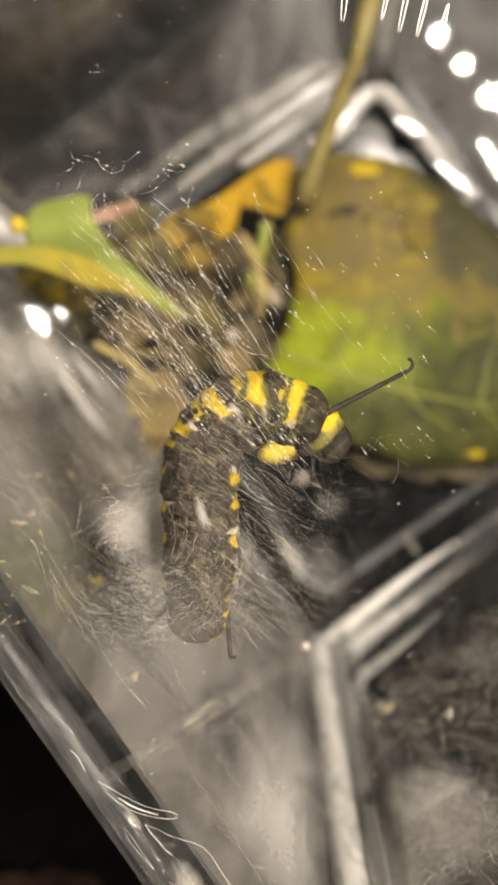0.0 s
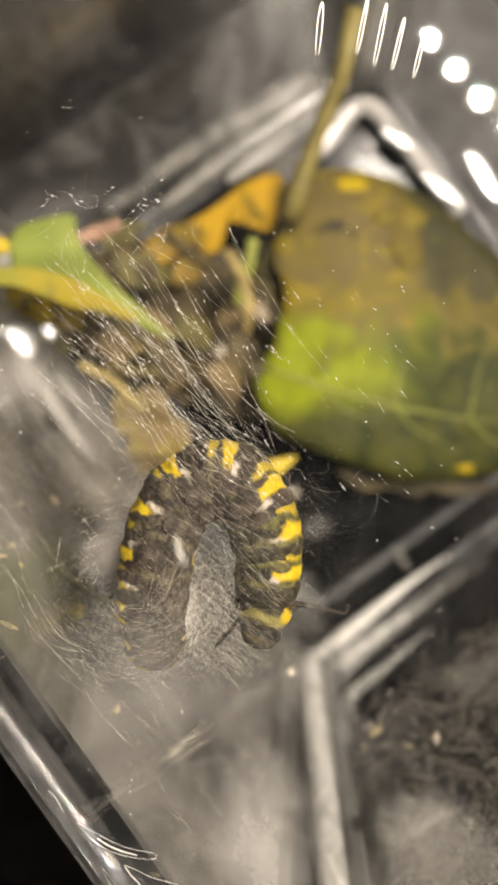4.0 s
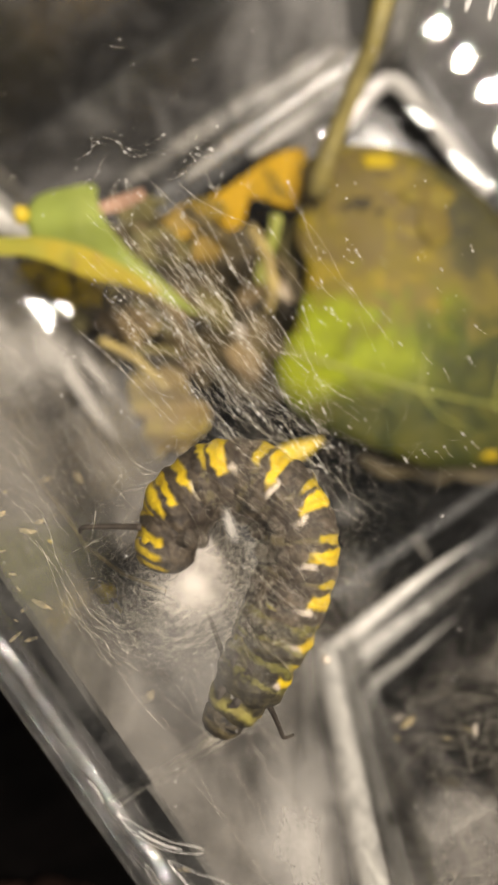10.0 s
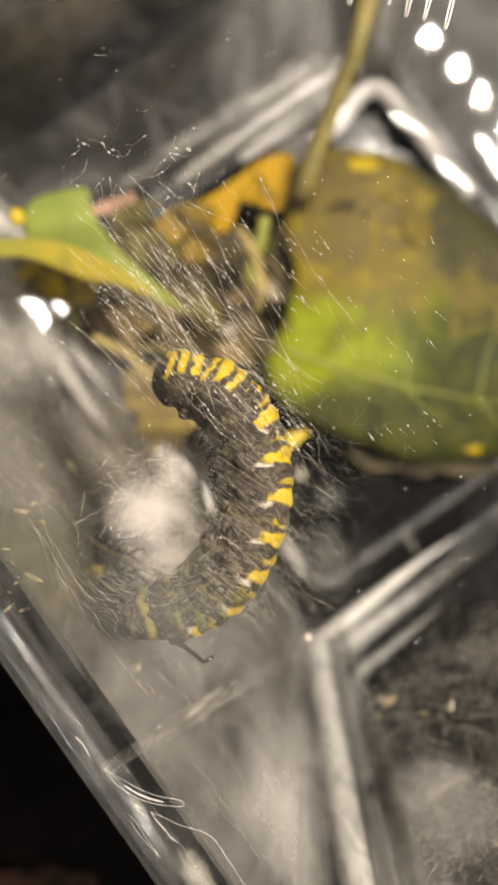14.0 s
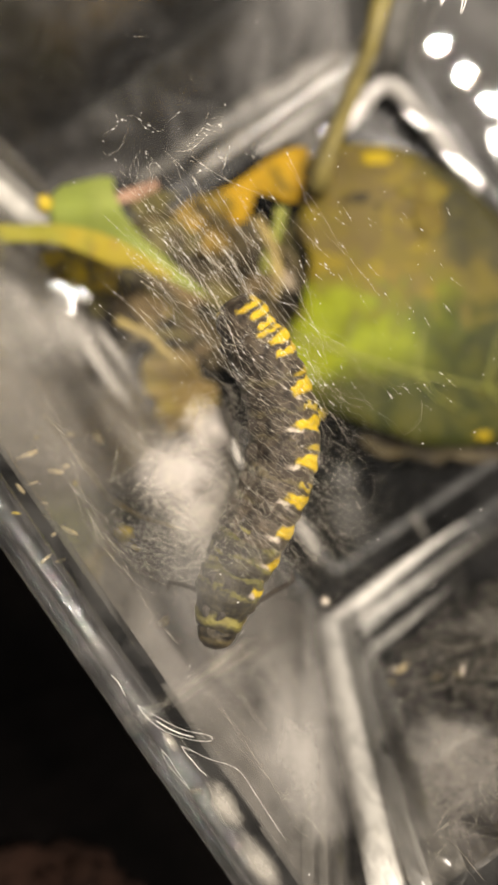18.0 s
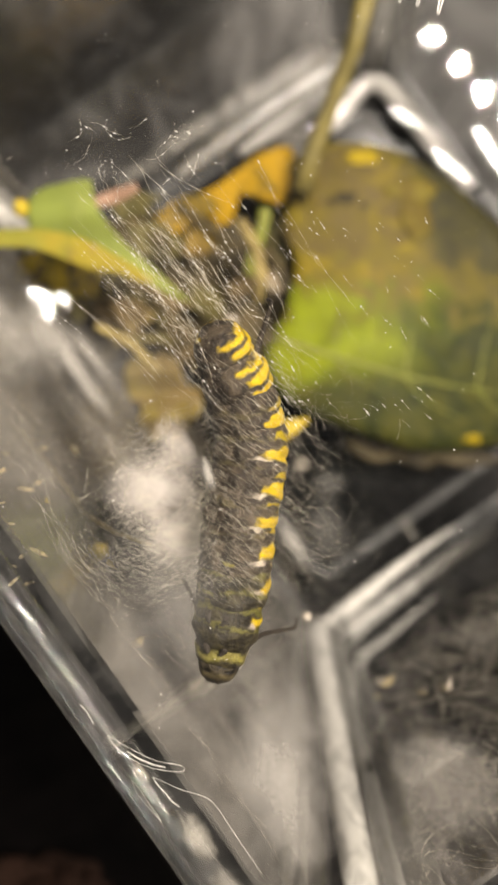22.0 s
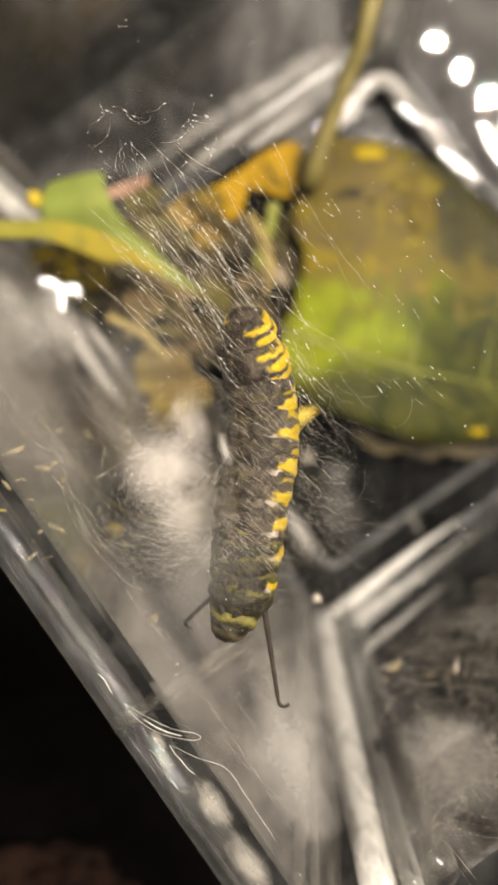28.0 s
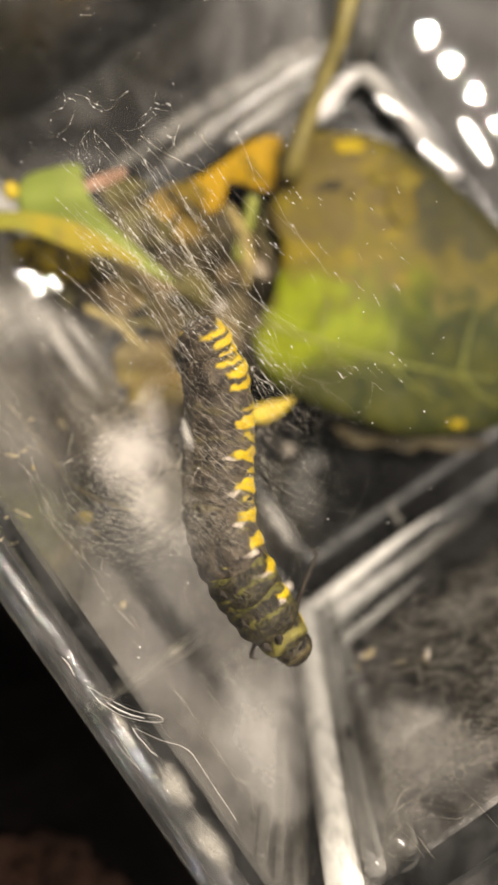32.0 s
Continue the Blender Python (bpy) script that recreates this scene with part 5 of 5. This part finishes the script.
def crawl(t, turns, curl, tips, *line):
    """One moment of the crawl: tips are the ends of the two front and two rear tentacles, line the body from tail to head (millimetres)."""
    poses = body_poses(line, turns, curl)
    horns = []
    for k, tip in enumerate(tips):
        ring = poses[COUNT - 1] if k < 2 else poses[0]
        r = RADII[COUNT - 1 if k < 2 else 0] / 1000
        s = (1 if k % 2 else -1) * (1 if k < 2 else -1)
        root = ring @ Vector((-0.0003, s * r * 0.82, r * 0.42))
        reach = HORN_LENGTHS[k]
        if tip is None and k < 2:
            way = ring.to_3x3() @ HELD[k]
        elif tip is None:
            way = ring.to_3x3() @ Vector((1.0, -s * 0.15, -0.3))
        else:
            flat = Vector((tip[0] / 1000 - root.x, tip[1] / 1000 - root.y, 0))
            drop = math.sqrt(max(0.0, reach ** 2 - flat.length_squared))
            way = flat - Vector((0, 0, min(drop, 1.6 * flat.length + 0.001)))
            HELD[k] = ring.to_3x3().inverted() @ way
        side = Vector((0, 0, 1)).cross(way)
        horns.append(frame_of(way, side if side.length > 1e-5 else Vector((0, 1, 0)), root))
    CRAWL.append((t, poses, horns))


crawl(0.0, (92, 90, 15, -20), 0.0, ((17.4, 8.0), (6.5, -4.7), (-1.8, -21.4), (-11.0, -19.5)),
      (-5.0, -18.4), (-4.9, -12.9), (-4.6, -8.0), (-4.9, -3.6), (-4.3, -0.1), (-1.7, 3.0), (1.6, 3.8), (4.9, 2.7), (7.2, 0.9), (8.7, -0.6))
crawl(1.0, (92, 88, 15, -20), 0.0, ((15.5, 4.7), None, (-5.4, -21.6), (-12.8, -15.9)),
      (-7.2, -17.5), (-6.3, -14.0), (-5.0, -9.1), (-4.6, -4.7), (-4.4, -0.9), (-2.8, 1.8), (0.2, 2.6), (3.2, 1.5), (5.9, -1.0), (7.5, -3.7), (8.3, -6.2))
crawl(2.0, (92, 88, 18, -15), 0.0, ((12.4, -1.8), None, (-5.2, -20.0), (-13.5, -16.6)),
      (-7.0, -18.3), (-6.7, -13.9), (-5.6, -8.3), (-5.0, -3.3), (-4.3, 0.3), (-1.8, 2.5), (1.3, 1.9), (4.3, -0.6), (6.3, -3.7), (7.3, -6.5), (8.2, -8.7))
crawl(3.0, (90, 86, 20, -10), 0.0, ((13.0, -5.3), (8.5, -13.8), (-4.8, -18.5), (-13.0, -17.9)),
      (-7.1, -18.2), (-6.7, -14.0), (-5.8, -8.5), (-5.2, -4.1), (-4.5, -0.2), (-2.0, 2.0), (1.1, 1.7), (4.1, -0.8), (6.1, -4.1), (7.1, -7.2), (8.5, -9.7))
crawl(3.5, (82, 64, 32, 15), 0.0, ((11.1, -11.9), None, None, (-13.7, -17.8)),
      (-6.6, -18.4), (-7.1, -13.7), (-6.5, -8.3), (-5.7, -3.9), (-3.8, -0.6), (-0.8, 1.0), (2.2, -0.1), (3.8, -3.4), (4.2, -7.2), (3.8, -11.1), (2.8, -14.1))
crawl(5.5, (60, 46, 34, 48), 0.0, ((14.1, -18.2), (0.5, -18.9), None, (-14.1, -13.6)),
      (-7.4, -15.5), (-7.9, -11.2), (-7.3, -6.3), (-6.2, -2.5), (-3.5, 0.2), (-0.5, 0.2), (2.2, -2.3), (3.4, -6.1), (3.6, -10.2), (3.5, -14.0), (3.1, -17.2))
crawl(6.0, (52, 36, 52), 0.0, ((13.7, -15.0), (-1.0, -19.8), None, (-14.6, -13.4)),
      (-6.8, -15.7), (-7.6, -11.3), (-7.3, -7.0), (-6.2, -2.9), (-3.5, -0.5), (-0.3, -0.4), (2.2, -2.9), (3.4, -6.8), (3.4, -10.8), (2.8, -14.6), (1.8, -18.1))
crawl(7.0, (48, 36, 56), 0.0, ((10.6, -22.3), (-2.6, -21.6), None, (-14.7, -9.1)),
      (-8.9, -13.5), (-8.5, -10.4), (-7.4, -6.5), (-6.0, -3.2), (-3.2, -0.7), (-0.1, -0.9), (2.1, -3.8), (2.9, -7.7), (2.6, -11.6), (2.0, -16.1), (1.3, -19.4), (1.0, -21.6))
crawl(8.0, (45, 38, 60), 0.0, ((6.4, -26.2), (-5.0, -21.7), None, (-15.9, -12.4)),
      (-8.6, -13.8), (-9.0, -10.8), (-8.6, -7.0), (-7.1, -3.5), (-4.1, -1.3), (-1.0, -1.6), (1.7, -4.3), (2.7, -8.1), (2.3, -12.0), (1.3, -15.8), (0.0, -19.1), (-1.4, -22.1))
crawl(9.0, (42, 38, 64), 0.0, ((7.4, -19.9), (-7.8, -22.5), None, (-17.9, -11.6)),
      (-8.6, -13.1), (-9.6, -10.1), (-9.2, -6.3), (-7.3, -3.0), (-4.0, -1.1), (-0.7, -1.9), (1.3, -5.2), (1.8, -9.0), (1.0, -13.4), (-0.4, -17.3), (-1.5, -21.1), (-2.9, -25.2))
crawl(9.5, (40, 42, 68), 0.0, ((3.0, -27.6), (-8.0, -24.3), None, (-17.3, -10.1)),
      (-9.3, -12.9), (-9.7, -9.5), (-9.0, -6.2), (-7.1, -3.4), (-4.0, -2.1), (-1.0, -3.4), (1.2, -6.2), (1.6, -10.1), (0.6, -14.2), (-0.7, -17.8), (-2.0, -21.9), (-4.0, -26.8))
crawl(10.0, (30, 42, 70), 0.0, ((1.1, -29.4), (-7.0, -15.9), None, (-17.8, -7.0)),
      (-10.0, -10.8), (-10.1, -8.0), (-8.8, -4.9), (-6.3, -2.9), (-3.2, -2.3), (-0.1, -3.9), (1.8, -6.9), (1.9, -10.5), (0.7, -14.1), (-1.1, -18.2), (-3.1, -22.3), (-5.4, -25.3))
crawl(10.5, (30, 44, 72), 0.0, ((1.4, -29.2), (-9.1, -21.6), (-12.3, -9.9), (-17.4, -3.0)),
      (-10.7, -7.7), (-10.5, -4.8), (-8.6, -2.6), (-5.7, -2.1), (-2.5, -2.1), (0.5, -3.6), (2.0, -6.8), (2.0, -10.9), (0.5, -14.6), (-1.3, -18.4), (-3.2, -22.1), (-5.3, -25.3))
crawl(11.0, (32, 45, 72), 0.1, ((3.9, -30.2), (-8.0, -24.9), None, (-14.6, 2.0)),
      (-11.7, -3.1), (-10.3, -1.1), (-7.5, -0.3), (-4.5, -0.5), (-1.1, -2.2), (1.2, -5.0), (2.0, -8.6), (1.8, -12.5), (0.4, -16.1), (-1.6, -19.8), (-2.9, -22.8), (-4.2, -26.2))
crawl(11.5, (35, 46, 72), 0.2, ((4.7, -30.1), (-8.2, -26.1), None, None),
      (-10.2, 1.2), (-7.7, 2.3), (-4.6, 2.5), (-1.8, 0.9), (0.5, -1.9), (1.6, -5.2), (1.6, -9.2), (0.5, -13.1), (-1.1, -17.1), (-2.5, -20.4), (-3.7, -23.8), (-4.2, -26.9))
crawl(12.0, (38, 48, 72), 0.2, ((6.4, -20.9), (-7.3, -19.1), None, None),
      (-9.4, 3.8), (-6.8, 3.8), (-4.0, 3.2), (-1.7, 1.2), (0.0, -1.6), (0.9, -5.0), (0.9, -9.0), (0.0, -12.9), (-1.4, -16.6), (-2.5, -20.3), (-3.1, -23.7), (-2.9, -26.8))
crawl(13.0, (40, 50, 74), 0.3, ((2.2, -26.7), (-9.7, -21.9), None, None),
      (-8.8, 4.0), (-6.3, 4.1), (-3.6, 3.2), (-1.3, 1.2), (0.0, -1.8), (0.3, -5.7), (-0.2, -9.5), (-1.3, -13.4), (-2.4, -17.2), (-3.5, -21.0), (-4.6, -24.3), (-5.7, -27.4))
crawl(13.5, (40, 50, 74), 0.3, ((-4.0, -26.5), (-11.8, -16.3), None, None),
      (-9.4, 4.3), (-7.0, 4.3), (-4.3, 3.6), (-1.8, 1.6), (-0.2, -1.7), (0.2, -5.5), (-0.4, -9.3), (-1.8, -13.1), (-3.7, -16.6), (-6.1, -19.6), (-8.6, -21.5), (-11.0, -23.4))
crawl(15.5, (42, 50, 65), 0.3, ((-7.8, -16.4), (-13.1, -14.7), None, (-4.3, 11.7)),
      (-6.8, 6.8), (-4.6, 5.1), (-2.4, 2.6), (-0.7, -0.4), (0.1, -3.7), (0.1, -7.0), (-1.0, -10.3), (-3.4, -12.5), (-6.5, -13.3), (-9.5, -13.1), (-12.5, -12.8))
crawl(16.0, (42, 50, 70), 0.3, (None, None, None, None),
      (-6.8, 6.9), (-4.6, 5.0), (-2.4, 2.2), (-0.8, -1.1), (0.3, -4.4), (0.2, -7.6), (-1.0, -10.9), (-3.0, -14.2), (-5.4, -17.0), (-7.7, -19.2))
crawl(16.5, (42, 50, 72), 0.3, ((0.2, -22.6), (-10.1, -18.5), None, (-4.7, 10.4)),
      (-6.6, 7.6), (-4.4, 5.6), (-2.1, 2.8), (-0.4, -0.5), (0.3, -4.2), (0.1, -7.8), (-0.7, -11.5), (-2.4, -14.8), (-4.0, -17.9), (-5.4, -20.7), (-6.5, -23.2))
crawl(17.0, (42, 52, 74), 0.3, ((-6.5, -29.2), (-11.7, -16.8), None, None),
      (-5.7, 7.6), (-3.7, 5.6), (-1.7, 2.7), (-0.2, -0.8), (0.4, -4.5), (0.0, -8.3), (-1.0, -12.0), (-3.0, -15.5), (-5.6, -18.4), (-8.2, -20.4), (-10.7, -21.6))
crawl(17.5, (45, 52, 76), 0.4, ((-0.8, -22.9), (-12.9, -17.8), None, None),
      (-4.5, 8.2), (-2.8, 5.3), (-1.0, 2.1), (0.2, -1.6), (0.5, -5.4), (-0.4, -9.2), (-1.8, -12.9), (-4.1, -16.4), (-6.4, -19.3), (-8.4, -21.4), (-10.0, -23.1))
crawl(18.0, (45, 52, 78), 0.4, ((2.2, -20.8), (-11.3, -21.2), None, None),
      (-4.7, 8.4), (-2.9, 5.5), (-1.2, 2.3), (0.2, -1.4), (0.6, -5.2), (-0.2, -9.2), (-1.9, -13.0), (-3.7, -16.7), (-5.1, -20.2), (-5.9, -23.0), (-6.5, -25.6))
crawl(19.0, (48, 54, 70), 0.5, ((5.8, -17.5), (-0.3, -30.4), None, None),
      (-4.8, 9.1), (-3.4, 6.3), (-1.7, 3.3), (-0.3, 0.2), (0.3, -3.2), (-0.3, -6.6), (-1.1, -9.6), (-1.9, -13.0), (-1.9, -16.4), (-1.1, -19.4), (0.3, -21.7), (2.0, -22.8))
crawl(20.0, (48, 54, 66), 0.5, ((6.5, -17.8), (-4.6, -24.8), None, None),
      (-5.6, 8.4), (-3.6, 6.4), (-1.9, 3.0), (-0.8, -0.1), (-0.3, -3.7), (-0.7, -7.1), (-1.6, -10.5), (-2.0, -13.9), (-1.7, -17.3), (-0.7, -20.4), (0.5, -23.2), (1.8, -25.5))
crawl(21.0, (48, 55, 60), 0.6, ((11.5, -17.3), (7.4, -29.0), None, None),
      (-5.1, 8.3), (-3.4, 5.8), (-1.8, 2.8), (-0.7, -0.5), (-0.1, -4.1), (-0.7, -7.4), (-1.2, -10.7), (-1.2, -13.7), (-0.1, -16.7), (2.0, -19.4), (4.5, -21.4), (6.7, -23.0))
crawl(22.0, (50, 56, 80), 0.9, ((4.0, -23.9), (-7.2, -19.3), None, (2.6, 12.5)),
      (-4.1, 7.2), (-2.7, 5.2), (-1.6, 2.2), (-0.6, -0.9), (-0.1, -4.3), (-0.7, -7.6), (-1.5, -11.2), (-1.7, -14.6), (-2.1, -17.9), (-2.6, -21.0), (-3.1, -23.8), (-3.7, -26.5))
crawl(22.5, (50, 56, 80), 0.9, ((-3.7, -29.2), (-11.3, -18.3), None, (0.1, 10.0)),
      (-3.3, 6.9), (-1.9, 4.7), (-0.9, 1.9), (-0.1, -1.2), (0.2, -4.6), (-0.5, -8.0), (-1.6, -11.3), (-2.8, -14.7), (-4.5, -17.8), (-6.1, -20.6), (-7.6, -22.8), (-9.0, -24.8))
crawl(23.0, (50, 56, 78), 0.9, ((-5.1, -29.1), (-12.4, -18.2), None, (2.9, 11.2)),
      (-2.7, 7.0), (-1.3, 4.5), (-0.2, 1.4), (0.6, -2.0), (0.9, -5.3), (0.2, -8.7), (-1.1, -12.0), (-2.8, -15.3), (-5.0, -18.4), (-7.5, -20.6), (-10.0, -22.5), (-12.6, -24.2))
crawl(24.0, (48, 54, 75), 0.7, ((-0.1, -23.0), (-11.7, -16.4), None, None),
      (-3.0, 7.4), (-1.4, 4.9), (-0.3, 1.9), (0.5, -1.4), (0.6, -4.6), (-0.3, -8.2), (-1.6, -11.7), (-3.5, -14.8), (-5.7, -17.5), (-8.2, -19.7), (-10.9, -21.3), (-13.7, -22.5))
crawl(25.0, (46, 54, 75), 0.6, ((2.6, -21.1), (-8.4, -14.2), None, (-0.2, 10.9)),
      (-3.6, 7.9), (-1.9, 5.9), (-0.6, 2.8), (0.1, -0.5), (0.3, -3.9), (-0.3, -7.2), (-1.1, -10.6), (-2.5, -13.9), (-4.2, -17.0), (-5.9, -19.5), (-7.8, -21.4), (-9.6, -22.8))
crawl(25.5, (46, 52, 72), 0.6, ((1.5, -17.8), None, None, (-0.6, 10.0)),
      (-3.6, 7.3), (-2.0, 5.1), (-0.6, 2.2), (0.2, -1.1), (0.2, -4.3), (-0.4, -7.6), (-1.2, -10.5), (-2.5, -13.5), (-3.9, -15.9), (-5.5, -17.8), (-6.9, -19.2))
crawl(27.5, (50, 58, 80), 0.8, ((-0.1, -32.0), (-8.8, -21.4), None, (1.7, 9.7)),
      (-3.2, 7.4), (-1.7, 4.5), (-1.1, 1.4), (-0.7, -2.1), (-0.6, -5.5), (-1.1, -8.9), (-1.8, -12.4), (-2.4, -15.8), (-2.8, -19.0), (-3.5, -21.5), (-4.5, -23.5), (-5.6, -25.0))
crawl(28.0, (52, 58, 80), 0.9, ((1.5, -34.7), (-9.2, -26.0), None, (0.8, 11.2)),
      (-2.6, 6.6), (-1.7, 4.0), (-1.1, 0.9), (-0.6, -2.5), (-0.4, -5.9), (-1.1, -9.4), (-1.8, -12.8), (-2.1, -16.2), (-2.4, -19.3), (-2.8, -21.9), (-3.5, -23.6), (-4.2, -25.0))
crawl(29.0, (52, 58, 82), 0.8, ((7.0, -26.3), (-6.2, -28.3), None, None),
      (-4.2, 5.9), (-2.5, 3.4), (-1.3, 0.3), (-0.7, -2.8), (-0.5, -6.2), (-1.2, -9.6), (-1.9, -13.0), (-2.0, -16.3), (-2.0, -19.7), (-1.9, -22.8), (-1.4, -25.3), (-0.9, -27.9))
crawl(30.0, (52, 58, 82), 0.8, ((8.4, -29.1), (-4.6, -29.0), None, None),
      (-3.9, 5.4), (-2.2, 3.1), (-1.2, 0.0), (-0.6, -3.4), (-0.5, -6.8), (-0.9, -10.5), (-1.2, -14.2), (-1.2, -17.9), (-1.0, -21.6), (-0.6, -24.7), (-0.5, -27.3), (-0.3, -29.8))
crawl(31.0, (54, 60, 84), 0.9, ((4.9, -28.9), (-8.4, -26.8), None, (-0.6, 8.3)),
      (-3.4, 4.7), (-2.0, 2.4), (-1.3, -0.7), (-0.9, -4.0), (-1.0, -7.4), (-1.3, -11.0), (-1.4, -14.7), (-1.5, -18.6), (-1.8, -22.2), (-2.2, -25.6), (-2.7, -28.4), (-3.1, -31.4))
crawl(31.5, (54, 60, 78), 0.8, ((9.3, -22.6), (-2.8, -29.0), None, None),
      (-3.4, 4.1), (-2.0, 1.5), (-1.1, -1.6), (-0.9, -4.9), (-1.1, -8.6), (-1.5, -12.3), (-1.5, -15.9), (-1.0, -19.9), (-0.2, -23.3), (0.7, -26.4), (1.5, -28.9), (2.4, -31.4))
crawl(32.0, (52, 60, 68), 0.6, ((9.6, -19.6), (2.0, -31.5), None, None),
      (-3.5, 4.4), (-2.3, 1.8), (-1.5, -1.3), (-1.2, -4.8), (-1.3, -8.2), (-1.5, -11.7), (-1.3, -15.1), (-0.3, -18.6), (1.1, -21.4), (2.9, -24.0), (4.9, -26.6), (6.9, -28.9))


def motions():
    for i, ob in enumerate(RINGS + [HEAD]):
        walk(ob, [(t, poses[i]) for t, poses, horns in CRAWL])
    for i, ob in enumerate(HORNS):
        walk(ob, [(t, horns[i]) for t, poses, horns in CRAWL])


motions()
